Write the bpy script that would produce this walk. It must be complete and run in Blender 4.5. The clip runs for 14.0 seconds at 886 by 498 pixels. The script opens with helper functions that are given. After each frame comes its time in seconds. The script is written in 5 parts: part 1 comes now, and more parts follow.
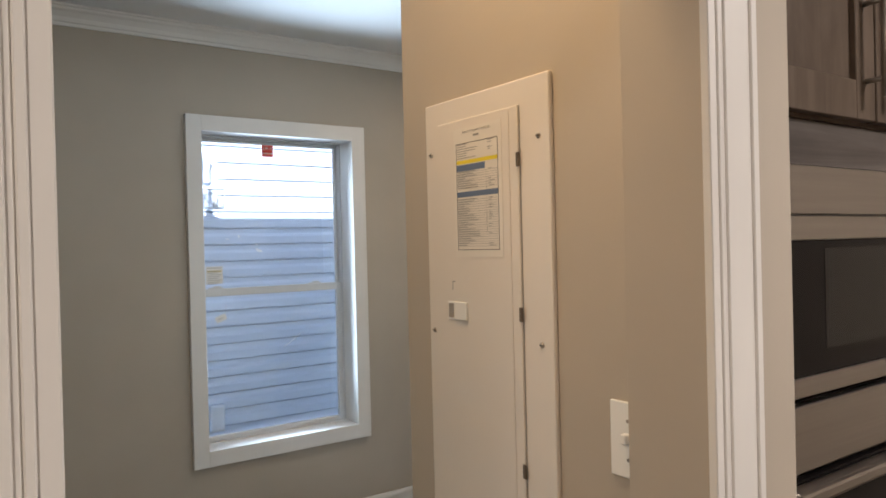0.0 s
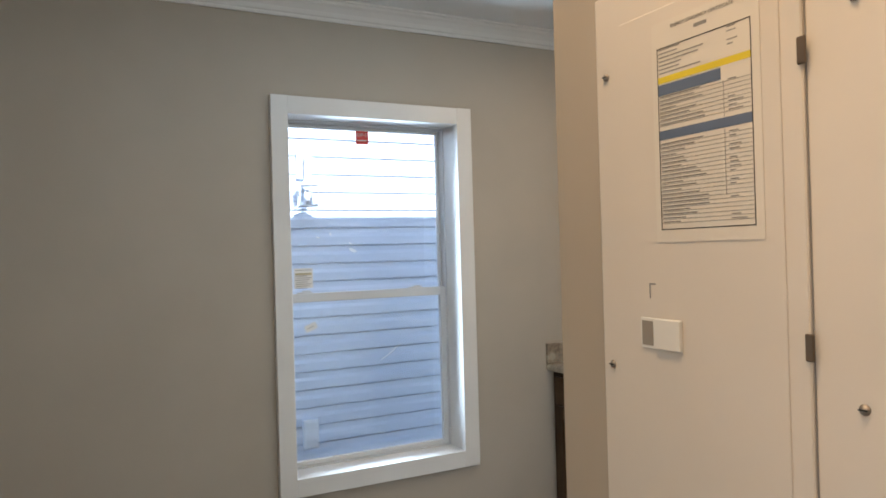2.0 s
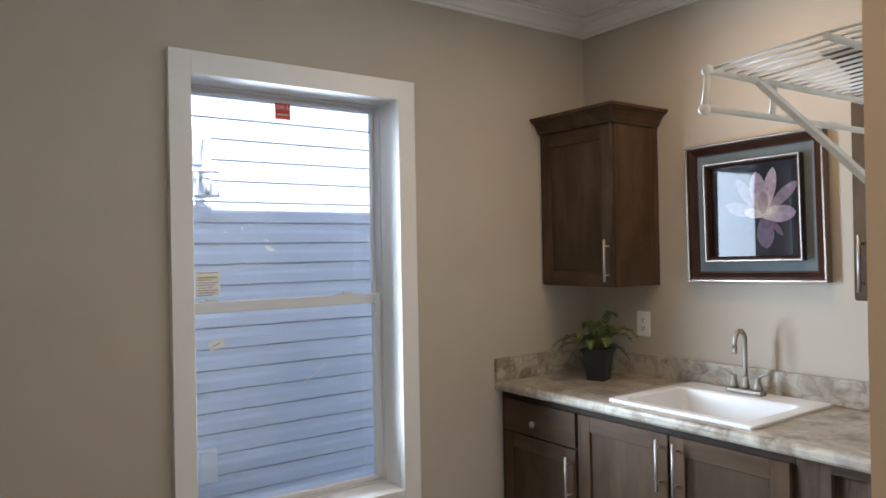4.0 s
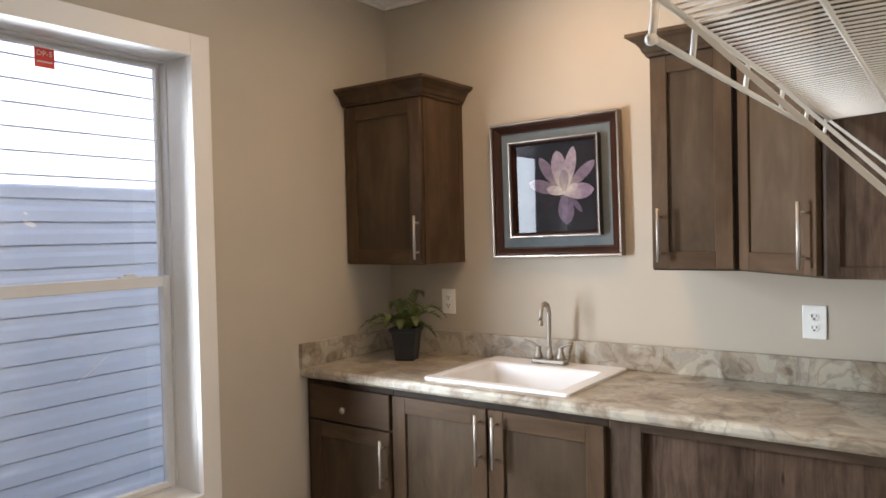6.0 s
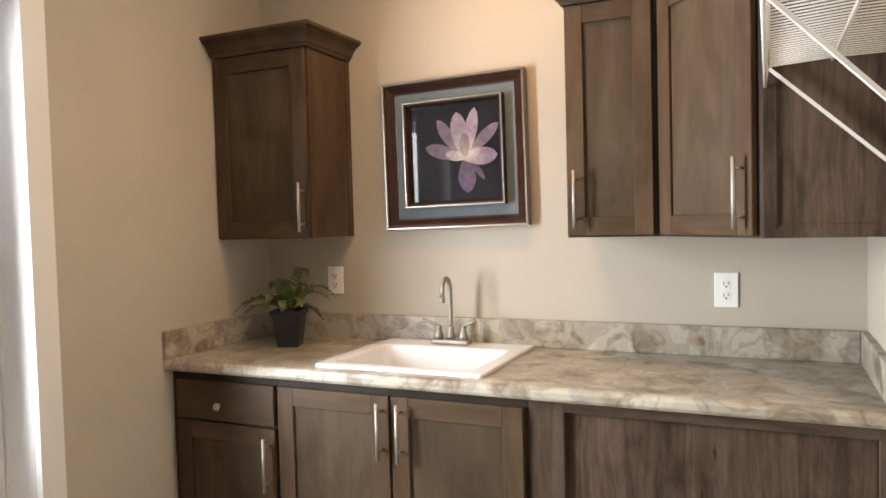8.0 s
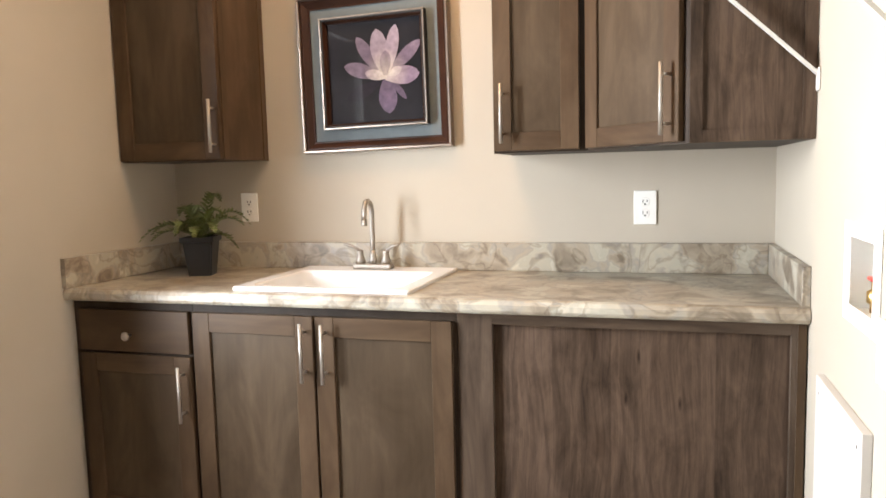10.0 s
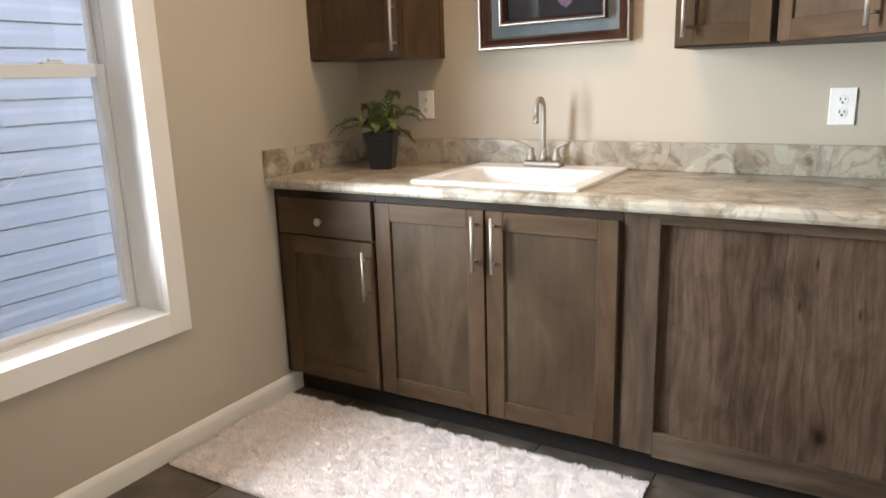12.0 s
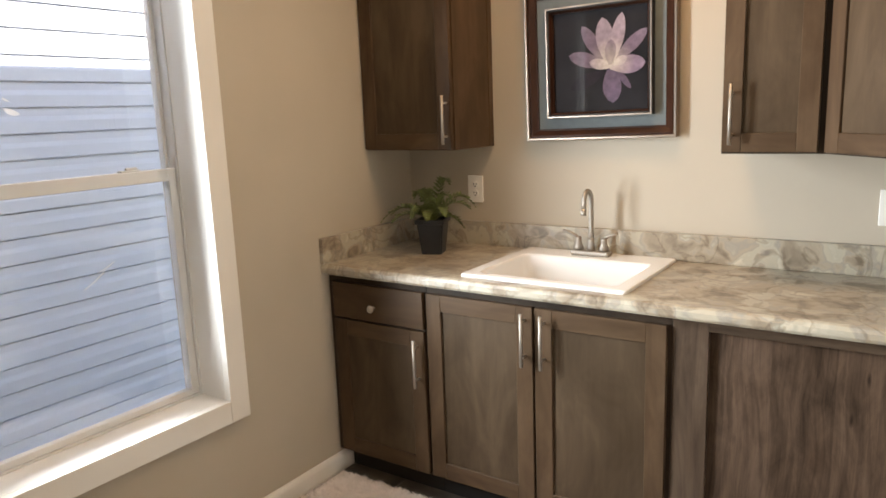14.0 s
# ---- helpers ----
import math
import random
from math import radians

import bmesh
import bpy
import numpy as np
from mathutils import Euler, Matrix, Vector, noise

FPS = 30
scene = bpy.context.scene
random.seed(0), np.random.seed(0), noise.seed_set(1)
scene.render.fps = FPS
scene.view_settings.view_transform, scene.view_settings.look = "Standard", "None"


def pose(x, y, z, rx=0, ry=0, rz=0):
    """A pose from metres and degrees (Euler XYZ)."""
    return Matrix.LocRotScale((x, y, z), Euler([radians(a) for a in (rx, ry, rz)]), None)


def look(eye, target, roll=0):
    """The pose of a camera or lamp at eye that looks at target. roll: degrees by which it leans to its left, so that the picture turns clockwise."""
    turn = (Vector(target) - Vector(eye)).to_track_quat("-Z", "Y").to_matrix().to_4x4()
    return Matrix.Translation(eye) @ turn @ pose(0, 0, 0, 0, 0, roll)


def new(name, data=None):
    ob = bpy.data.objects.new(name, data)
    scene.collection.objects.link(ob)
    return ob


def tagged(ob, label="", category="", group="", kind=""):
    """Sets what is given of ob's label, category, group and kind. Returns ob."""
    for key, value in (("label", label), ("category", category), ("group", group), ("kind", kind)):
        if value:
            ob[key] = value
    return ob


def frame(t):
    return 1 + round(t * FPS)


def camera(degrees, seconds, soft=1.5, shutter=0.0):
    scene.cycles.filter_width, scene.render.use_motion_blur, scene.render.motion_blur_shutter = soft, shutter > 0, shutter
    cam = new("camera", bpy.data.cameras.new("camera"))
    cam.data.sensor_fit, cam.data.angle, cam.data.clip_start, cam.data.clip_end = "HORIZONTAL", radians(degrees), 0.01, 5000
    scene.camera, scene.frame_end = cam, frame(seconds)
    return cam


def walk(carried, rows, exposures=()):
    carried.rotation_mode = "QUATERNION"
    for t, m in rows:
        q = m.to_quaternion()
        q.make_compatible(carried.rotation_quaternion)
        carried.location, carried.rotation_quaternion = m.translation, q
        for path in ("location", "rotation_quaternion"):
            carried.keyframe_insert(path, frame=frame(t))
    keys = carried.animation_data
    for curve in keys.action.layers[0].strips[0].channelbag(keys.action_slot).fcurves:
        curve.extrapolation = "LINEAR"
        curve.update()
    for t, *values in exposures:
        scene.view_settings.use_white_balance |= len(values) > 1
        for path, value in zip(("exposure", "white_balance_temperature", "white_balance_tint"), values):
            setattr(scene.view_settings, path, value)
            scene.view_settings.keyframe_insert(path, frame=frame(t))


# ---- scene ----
cam = camera(63.5, 14.0, soft=1.7)
PATH = [
    (0, (3.707, -3.124, 1.561), (2.069, -1.977, 1.547), -1.4),
    (0.5, (3.649, -3.096, 1.56), (1.981, -1.992, 1.555), -1.4),
    (1, (3.504, -3.055, 1.555), (1.798, -2.01, 1.561), -1.4),
    (1.5, (3.344, -3.008, 1.548), (1.606, -2.018, 1.556), -1.4),
    (2, (3.178, -2.886, 1.53), (1.399, -1.973, 1.538), -1.6),
    (2.2, (3.101, -2.821, 1.533), (1.308, -1.935, 1.541), -1.6),
    (4.3, (2.494, -2.792, 1.525), (0.95, -1.521, 1.526), -1.0),
    (4.5, (2.452, -2.802, 1.52), (0.968, -1.462, 1.516), -1.0),
    (5, (2.397, -2.807, 1.512), (1.056, -1.322, 1.492), -1.1),
    (5.5, (2.36, -2.82, 1.5), (1.114, -1.256, 1.47), -1.2),
    (6, (2.316, -2.806, 1.484), (1.154, -1.178, 1.443), -1.3),
    (6.5, (2.279, -2.776, 1.469), (1.175, -1.108, 1.424), -1.2),
    (7, (2.186, -2.735, 1.465), (1.141, -1.031, 1.412), -1.3),
    (7.5, (2.102, -2.668, 1.431), (1.144, -0.914, 1.369), -1.3),
    (8, (2.049, -2.621, 1.404), (1.22, -0.802, 1.327), -1.5),
    (8.2, (2.033, -2.612, 1.395), (1.254, -0.772, 1.309), -1.5),
    (10.3, (1.97, -2.602, 1.259), (1.388, -0.704, 1.017), -1.6),
    (10.5, (1.972, -2.604, 1.253), (1.367, -0.717, 0.979), -1.6),
    (11, (1.983, -2.623, 1.231), (1.267, -0.789, 0.88), -1.6),
    (11.5, (1.987, -2.65, 1.248), (1.135, -0.89, 0.831), -1.7),
    (12, (1.998, -2.674, 1.273), (1.001, -1.004, 0.808), -1.8),
    (12.5, (2.009, -2.684, 1.315), (0.933, -1.071, 0.825), -2.0),
    (13, (2.018, -2.685, 1.38), (0.91, -1.094, 0.89), -2.2),
    (13.5, (2.01, -2.691, 1.432), (0.899, -1.091, 0.978), -2.2),
    (14, (1.999, -2.705, 1.508), (0.892, -1.083, 1.129), -2.2),
]
walk(cam, [(t, look(eye, target, roll)) for t, eye, target, roll in PATH], exposures=[(0, 0.79, 5400, 6), (0.5, 0.75, 5400, 4), (1, 0.69, 5850, 4), (2.2, 1.03, 5300, 6), (4.3, 0.75, 5750, 10), (5.5, 0.86, 6200, 13), (7, 1.25, 6550, 14), (8, 1.28, 6700, 14), (10.3, 1.62, 6600, 14), (11, 1.58, 6500, 14), (11.5, 1.55, 6400, 12), (12.5, 1.36, 6350, 11), (14, 1.28, 6850, 12)])

# ---- world, sun, lamps ----
world = bpy.data.worlds.new("sky_world")
scene.world = world
world.use_nodes = True
_nt = world.node_tree
_sky = _nt.nodes.new("ShaderNodeTexSky")
_sky.sky_type = "NISHITA"
_sky.sun_disc = False
_sky.sun_elevation = radians(41)
_sky.sun_rotation = radians(90)
_nt.links.new(_sky.outputs["Color"], _nt.nodes["Background"].inputs["Color"])
_nt.nodes["Background"].inputs["Strength"].default_value = 0.15


def lamp(name, kind_of, energy, m, color=(1, 1, 1), size=0.2, size_y=None, angle=0.0):
    d = bpy.data.lights.new(name, kind_of)
    d.energy, d.color = energy, color
    if kind_of == "AREA":
        d.size = size
        if size_y:
            d.shape, d.size_y = "RECTANGLE", size_y
    elif kind_of == "SUN":
        d.angle = angle
    else:
        d.shadow_soft_size = size
    ob = new(name, d)
    ob.matrix_world = m
    return ob


WARM = (1.0, 0.61, 0.275)
lamp("sun", "SUN", 5.0, look((6, -1.2, 6), (0, -1.6, 0.8)), (1, 0.95, 0.88), angle=radians(0.5))
lamp("window_daylight", "AREA", 40, look((-0.1405, -1.597, 1.35), (2, -1.597, 1.35)), (0.82, 0.92, 1.0), 0.48, 1.32).data.spread = radians(141)
lamp("nook_lamp", "AREA", 5.4, look((1.15, -0.66, 2.60), (1.15, -0.66, 0)), WARM, 0.34, 0.34)
lamp("passage_lamp", "AREA", 5.4, look((2.80, -2.68, 2.60), (2.80, -2.68, 0)), WARM, 0.26, 0.26)
# two unseen fills, added to brighten the ovens, casings and doorway jamb
lamp("kitchen_fill", "AREA", 46, look((4.6, -1.3, 2.60), (4.6, -1.3, 0)), (1.0, 0.80, 0.65), 0.5, 0.5)
lamp("kitchen_fill", "AREA", 16, look((4.0, -4.2, 2.60), (4.0, -4.2, 0)), (1.0, 0.76, 0.56), 0.4, 0.4)


# ---- materials ----
def mat(name, color, rough=0.5, metal=0.0, var=0.0, scale=8.0, bump=0.0, bump_scale=200.0, spec=0.5, stretch=(1, 1, 1), color2=None):
    m = bpy.data.materials.new(name)
    m.use_nodes = True
    nt = m.node_tree
    b = nt.nodes["Principled BSDF"]
    b.inputs["Base Color"].default_value = (*color, 1)
    b.inputs["Roughness"].default_value = rough
    b.inputs["Metallic"].default_value = metal
    b.inputs["Specular IOR Level"].default_value = spec
    tc = nt.nodes.new("ShaderNodeTexCoord")
    mp = nt.nodes.new("ShaderNodeMapping")
    mp.inputs["Scale"].default_value = stretch
    nt.links.new(tc.outputs["Object"], mp.inputs["Vector"])
    if var:
        n = nt.nodes.new("ShaderNodeTexNoise")
        n.inputs["Scale"].default_value = scale
        n.inputs["Detail"].default_value = 5
        nt.links.new(mp.outputs["Vector"], n.inputs["Vector"])
        r = nt.nodes.new("ShaderNodeValToRGB")
        c2 = color2 or tuple(c * (1 - var) for c in color)
        r.color_ramp.elements[0].color = (*c2, 1)
        r.color_ramp.elements[0].position = 0.3
        r.color_ramp.elements[1].color = (*[min(1, c * (1 + var * 0.5)) for c in color], 1)
        r.color_ramp.elements[1].position = 0.7
        nt.links.new(n.outputs["Fac"], r.inputs["Fac"])
        nt.links.new(r.outputs["Color"], b.inputs["Base Color"])
    if bump:
        n = nt.nodes.new("ShaderNodeTexNoise")
        n.inputs["Scale"].default_value = bump_scale
        n.inputs["Detail"].default_value = 3
        nt.links.new(mp.outputs["Vector"], n.inputs["Vector"])
        bp = nt.nodes.new("ShaderNodeBump")
        bp.inputs["Strength"].default_value = bump
        bp.inputs["Distance"].default_value = 0.002
        nt.links.new(n.outputs["Fac"], bp.inputs["Height"])
        nt.links.new(bp.outputs["Normal"], b.inputs["Normal"])
    return m


def ramp(nt, stops):
    r = nt.nodes.new("ShaderNodeValToRGB")
    els = r.color_ramp.elements
    while len(els) < len(stops):
        els.new(0.5)
    for e, (p, c) in zip(els, stops):
        e.position, e.color = p, (*c, 1)
    return r


def wood(name, dark, mid, light, rough=0.45, grain=1.0, along=2, fine=26.0):
    """Stained wood: long grain along one axis, blotchy stain at a larger scale, fine pores."""
    m = bpy.data.materials.new(name)
    m.use_nodes = True
    nt = m.node_tree
    b = nt.nodes["Principled BSDF"]
    b.inputs["Roughness"].default_value = rough
    b.inputs["Specular IOR Level"].default_value = 0.16
    tc = nt.nodes.new("ShaderNodeTexCoord")
    info = nt.nodes.new("ShaderNodeObjectInfo")
    add = nt.nodes.new("ShaderNodeVectorMath")
    add.operation = "MULTIPLY_ADD"
    add.inputs[1].default_value = (7, 7, 7)
    nt.links.new(info.outputs["Random"], add.inputs[0])
    nt.links.new(tc.outputs["Object"], add.inputs[2])
    sc = [fine, fine, fine]
    sc[along] = 1.6
    mp = nt.nodes.new("ShaderNodeMapping")
    mp.inputs["Scale"].default_value = sc
    nt.links.new(add.outputs[0], mp.inputs["Vector"])
    n1 = nt.nodes.new("ShaderNodeTexNoise")
    n1.inputs["Scale"].default_value = 1.0
    n1.inputs["Detail"].default_value = 7
    n1.inputs["Roughness"].default_value = 0.62
    n1.inputs["Distortion"].default_value = 0.9
    nt.links.new(mp.outputs["Vector"], n1.inputs["Vector"])
    n2 = nt.nodes.new("ShaderNodeTexNoise")
    n2.inputs["Scale"].default_value = 1.0
    n2.inputs["Detail"].default_value = 6
    n2.inputs["Roughness"].default_value = 0.6
    n2.inputs["Distortion"].default_value = 0.7
    wide = [7.0, 7.0, 7.0]
    wide[along] = 2.6
    mp2 = nt.nodes.new("ShaderNodeMapping")
    mp2.inputs["Scale"].default_value = wide
    nt.links.new(add.outputs[0], mp2.inputs["Vector"])
    nt.links.new(mp2.outputs["Vector"], n2.inputs["Vector"])
    mx = nt.nodes.new("ShaderNodeMix")
    mx.inputs[0].default_value = 1 - 0.55 * grain
    nt.links.new(n1.outputs["Fac"], mx.inputs[2])
    nt.links.new(n2.outputs["Fac"], mx.inputs[3])
    r = ramp(nt, [(0.34, dark), (0.5, mid), (0.66, light)])
    nt.links.new(mx.outputs[0], r.inputs["Fac"])
    nt.links.new(r.outputs["Color"], b.inputs["Base Color"])
    bp = nt.nodes.new("ShaderNodeBump")
    bp.inputs["Strength"].default_value = 0.12
    bp.inputs["Distance"].default_value = 0.001
    nt.links.new(n1.outputs["Fac"], bp.inputs["Height"])
    nt.links.new(bp.outputs["Normal"], b.inputs["Normal"])
    return m


def panel_wood(name, tones):
    """Printed plank board: upright strips of differing tone, fine grain bent round dark knots."""
    m = bpy.data.materials.new(name)
    m.use_nodes = True
    nt = m.node_tree
    b = nt.nodes["Principled BSDF"]
    b.inputs["Roughness"].default_value = 0.5
    b.inputs["Specular IOR Level"].default_value = 0.16
    L = nt.links.new

    def node(kind, **ins):
        n = nt.nodes.new(kind)
        for k, v in ins.items():
            n.inputs[k].default_value = v
        return n

    tc = node("ShaderNodeTexCoord")
    flat = node("ShaderNodeMapping", Scale=(1, 0, 1))
    L(tc.outputs["Object"], flat.inputs["Vector"])
    # knots: sparse cells, squeezed to stand upright
    kmap = node("ShaderNodeMapping", Scale=(5.2, 0, 3.1))
    L(tc.outputs["Object"], kmap.inputs["Vector"])
    wob = node("ShaderNodeTexNoise", Scale=7.0, Detail=3.0)
    L(kmap.outputs["Vector"], wob.inputs["Vector"])
    shove = node("ShaderNodeVectorMath")
    shove.operation = "MULTIPLY_ADD"
    shove.inputs[1].default_value = (0.16, 0, 0.16)
    L(wob.outputs["Color"], shove.inputs[0])
    L(kmap.outputs["Vector"], shove.inputs[2])
    kn = node("ShaderNodeTexVoronoi", Scale=1.0)
    L(shove.outputs[0], kn.inputs["Vector"])
    kr = ramp(nt, [(0.04, (0.14, 0.12, 0.11)), (0.085, (0.42, 0.39, 0.37)), (0.13, (0.70, 0.67, 0.64)), (0.26, (1, 1, 1))])
    L(kn.outputs["Distance"], kr.inputs["Fac"])
    kc = node("ShaderNodeSeparateColor")
    L(kn.outputs["Color"], kc.inputs[0])
    pick = node("ShaderNodeMath")
    pick.operation = "LESS_THAN"
    pick.inputs[1].default_value = 0.55
    L(kc.outputs[1], pick.inputs[0])
    push = node("ShaderNodeMath")
    push.operation = "MULTIPLY_ADD"
    L(kn.outputs["Distance"], push.inputs[0])
    push.inputs[1].default_value = 0.035
    sx = node("ShaderNodeSeparateXYZ")
    L(flat.outputs["Vector"], sx.inputs[0])
    L(sx.outputs[0], push.inputs[2])
    bent = node("ShaderNodeCombineXYZ")
    L(push.outputs[0], bent.inputs[0])
    L(sx.outputs[2], bent.inputs[2])
    # planks
    pm = node("ShaderNodeMapping", Scale=(13.0, 0, 0.0))
    L(tc.outputs["Object"], pm.inputs["Vector"])
    pv = node("ShaderNodeTexVoronoi", Scale=1.0)
    L(pm.outputs["Vector"], pv.inputs["Vector"])
    # growth rings: bent bands that close into long arches
    wm = node("ShaderNodeMapping", Scale=(16, 0, 1.5))
    L(bent.outputs[0], wm.inputs["Vector"])
    wave = node("ShaderNodeTexWave", Scale=0.55, Distortion=16.0, Detail=4.0)
    wave.inputs["Detail Scale"].default_value = 0.7
    L(wm.outputs["Vector"], wave.inputs["Vector"])
    wr = ramp(nt, [(0.02, (0.52, 0.49, 0.47)), (0.22, (1, 1, 1))])
    L(wave.outputs["Fac"], wr.inputs["Fac"])
    ps = node("ShaderNodeSeparateColor")
    L(pv.outputs["Color"], ps.inputs[0])
    # grain
    gm = node("ShaderNodeMapping", Scale=(46, 0, 3.4))
    L(bent.outputs[0], gm.inputs["Vector"])
    g = node("ShaderNodeTexNoise", Scale=1.0, Detail=9.0, Roughness=0.74, Distortion=0.8)
    L(gm.outputs["Vector"], g.inputs["Vector"])
    # fine dark pores
    fm = node("ShaderNodeMapping", Scale=(260, 0, 7))
    L(bent.outputs[0], fm.inputs["Vector"])
    fine = node("ShaderNodeTexNoise", Scale=1.0, Detail=2.0)
    L(fm.outputs["Vector"], fine.inputs["Vector"])
    fr = ramp(nt, [(0.30, (0.45, 0.42, 0.40)), (0.47, (1, 1, 1))])
    L(fine.outputs["Fac"], fr.inputs["Fac"])
    bmap = node("ShaderNodeMapping", Scale=(2.2, 0, 0.75))
    L(tc.outputs["Object"], bmap.inputs["Vector"])
    blot = node("ShaderNodeTexNoise", Scale=6.5, Detail=9.0, Roughness=0.66, Distortion=0.6)
    L(bmap.outputs["Vector"], blot.inputs["Vector"])
    m1 = node("ShaderNodeMix")
    m1.inputs[0].default_value = 0.20
    L(g.outputs["Fac"], m1.inputs[2])
    L(ps.outputs[0], m1.inputs[3])
    m2 = node("ShaderNodeMix")
    m2.inputs[0].default_value = 0.50
    L(m1.outputs[0], m2.inputs[2])
    L(blot.outputs["Fac"], m2.inputs[3])
    r = ramp(nt, list(zip((0.34, 0.44, 0.54, 0.66), tones)))
    L(m2.outputs[0], r.inputs["Fac"])
    mul = node("ShaderNodeMix")
    mul.data_type, mul.blend_type = "RGBA", "MULTIPLY"
    L(pick.outputs[0], mul.inputs[0])
    rings = node("ShaderNodeMix")
    rings.data_type, rings.blend_type = "RGBA", "MULTIPLY"
    rings.inputs[0].default_value = 0.34
    L(r.outputs["Color"], rings.inputs[6])
    L(wr.outputs["Color"], rings.inputs[7])
    L(rings.outputs[2], mul.inputs[6])
    L(kr.outputs["Color"], mul.inputs[7])
    tm = node("ShaderNodeMapping", Scale=(30, 0, 8))
    L(tc.outputs["Object"], tm.inputs["Vector"])
    tick = node("ShaderNodeTexVoronoi", Scale=1.0)
    L(tm.outputs["Vector"], tick.inputs["Vector"])
    tr = ramp(nt, [(0.05, (0.30, 0.27, 0.25)), (0.20, (1, 1, 1))])
    L(tick.outputs["Distance"], tr.inputs["Fac"])
    ts = node("ShaderNodeSeparateColor")
    L(tick.outputs["Color"], ts.inputs[0])
    rare = node("ShaderNodeMath")
    rare.operation = "LESS_THAN"
    rare.inputs[1].default_value = 0.10
    L(ts.outputs[2], rare.inputs[0])
    ticks = node("ShaderNodeMix")
    ticks.data_type, ticks.blend_type = "RGBA", "MULTIPLY"
    L(rare.outputs[0], ticks.inputs[0])
    L(mul.outputs[2], ticks.inputs[6])
    L(tr.outputs["Color"], ticks.inputs[7])
    pores = node("ShaderNodeMix")
    pores.data_type, pores.blend_type = "RGBA", "MULTIPLY"
    pores.inputs[0].default_value = 0.38
    L(ticks.outputs[2], pores.inputs[6])
    L(fr.outputs["Color"], pores.inputs[7])
    L(pores.outputs[2], b.inputs["Base Color"])
    bp = node("ShaderNodeBump", Strength=0.15, Distance=0.001)
    L(g.outputs["Fac"], bp.inputs["Height"])
    L(bp.outputs["Normal"], b.inputs["Normal"])
    return m


def marble(name):
    """Laminate printed as swirled brown, cream and grey stone."""
    m = bpy.data.materials.new(name)
    m.use_nodes = True
    nt = m.node_tree
    b = nt.nodes["Principled BSDF"]
    b.inputs["Roughness"].default_value = 0.36
    tc = nt.nodes.new("ShaderNodeTexCoord")
    w = nt.nodes.new("ShaderNodeTexNoise")
    w.inputs["Scale"].default_value = 5.0
    w.inputs["Detail"].default_value = 4
    nt.links.new(tc.outputs["Object"], w.inputs["Vector"])
    ma = nt.nodes.new("ShaderNodeVectorMath")
    ma.operation = "MULTIPLY_ADD"
    ma.inputs[1].default_value = (0.22, 0.22, 0.22)
    nt.links.new(w.outputs["Color"], ma.inputs[0])
    nt.links.new(tc.outputs["Object"], ma.inputs[2])
    v = nt.nodes.new("ShaderNodeTexVoronoi")
    v.feature = "SMOOTH_F1"
    v.inputs["Scale"].default_value = 12.0
    v.inputs["Smoothness"].default_value = 0.45
    nt.links.new(ma.outputs[0], v.inputs["Vector"])
    n = nt.nodes.new("ShaderNodeTexNoise")
    n.inputs["Scale"].default_value = 13.0
    n.inputs["Detail"].default_value = 9
    n.inputs["Distortion"].default_value = 0.9
    nt.links.new(ma.outputs[0], n.inputs["Vector"])
    sep = nt.nodes.new("ShaderNodeSeparateColor")
    nt.links.new(v.outputs["Color"], sep.inputs[0])
    mx = nt.nodes.new("ShaderNodeMix")
    mx.inputs[0].default_value = 0.56
    nt.links.new(sep.outputs[0], mx.inputs[2])
    nt.links.new(n.outputs["Fac"], mx.inputs[3])
    r = ramp(nt, [(0.25, (0.178, 0.142, 0.103)), (0.36, (0.285, 0.233, 0.171)), (0.45, (0.38, 0.318, 0.238)), (0.52, (0.31, 0.280, 0.234)), (0.60, (0.44, 0.386, 0.298)), (0.69, (0.40, 0.366, 0.294)), (0.80, (0.54, 0.486, 0.385))])
    nt.links.new(mx.outputs[0], r.inputs["Fac"])
    # thin dark veins where the noise crosses its middle value
    vein = ramp(nt, [(0.455, (1, 1, 1)), (0.495, (0.42, 0.36, 0.30)), (0.505, (0.42, 0.36, 0.30)), (0.53, (1, 1, 1))])
    n3 = nt.nodes.new("ShaderNodeTexNoise")
    n3.inputs["Scale"].default_value = 5.5
    n3.inputs["Detail"].default_value = 6
    n3.inputs["Distortion"].default_value = 1.5
    nt.links.new(tc.outputs["Object"], n3.inputs["Vector"])
    nt.links.new(n3.outputs["Fac"], vein.inputs["Fac"])
    mul = nt.nodes.new("ShaderNodeMix")
    mul.data_type, mul.blend_type = "RGBA", "MULTIPLY"
    mul.inputs[0].default_value = 0.48
    nt.links.new(r.outputs["Color"], mul.inputs[6])
    nt.links.new(vein.outputs["Color"], mul.inputs[7])
    nt.links.new(mul.outputs[2], b.inputs["Base Color"])
    return m


def glass_material(name, ior=1.45):
    m = bpy.data.materials.new(name)
    m.use_nodes = True
    b = m.node_tree.nodes["Principled BSDF"]
    b.inputs["Base Color"].default_value = (1, 1, 1, 1)
    b.inputs["Roughness"].default_value = 0.0
    b.inputs["IOR"].default_value = ior
    b.inputs["Transmission Weight"].default_value = 1.0
    return m


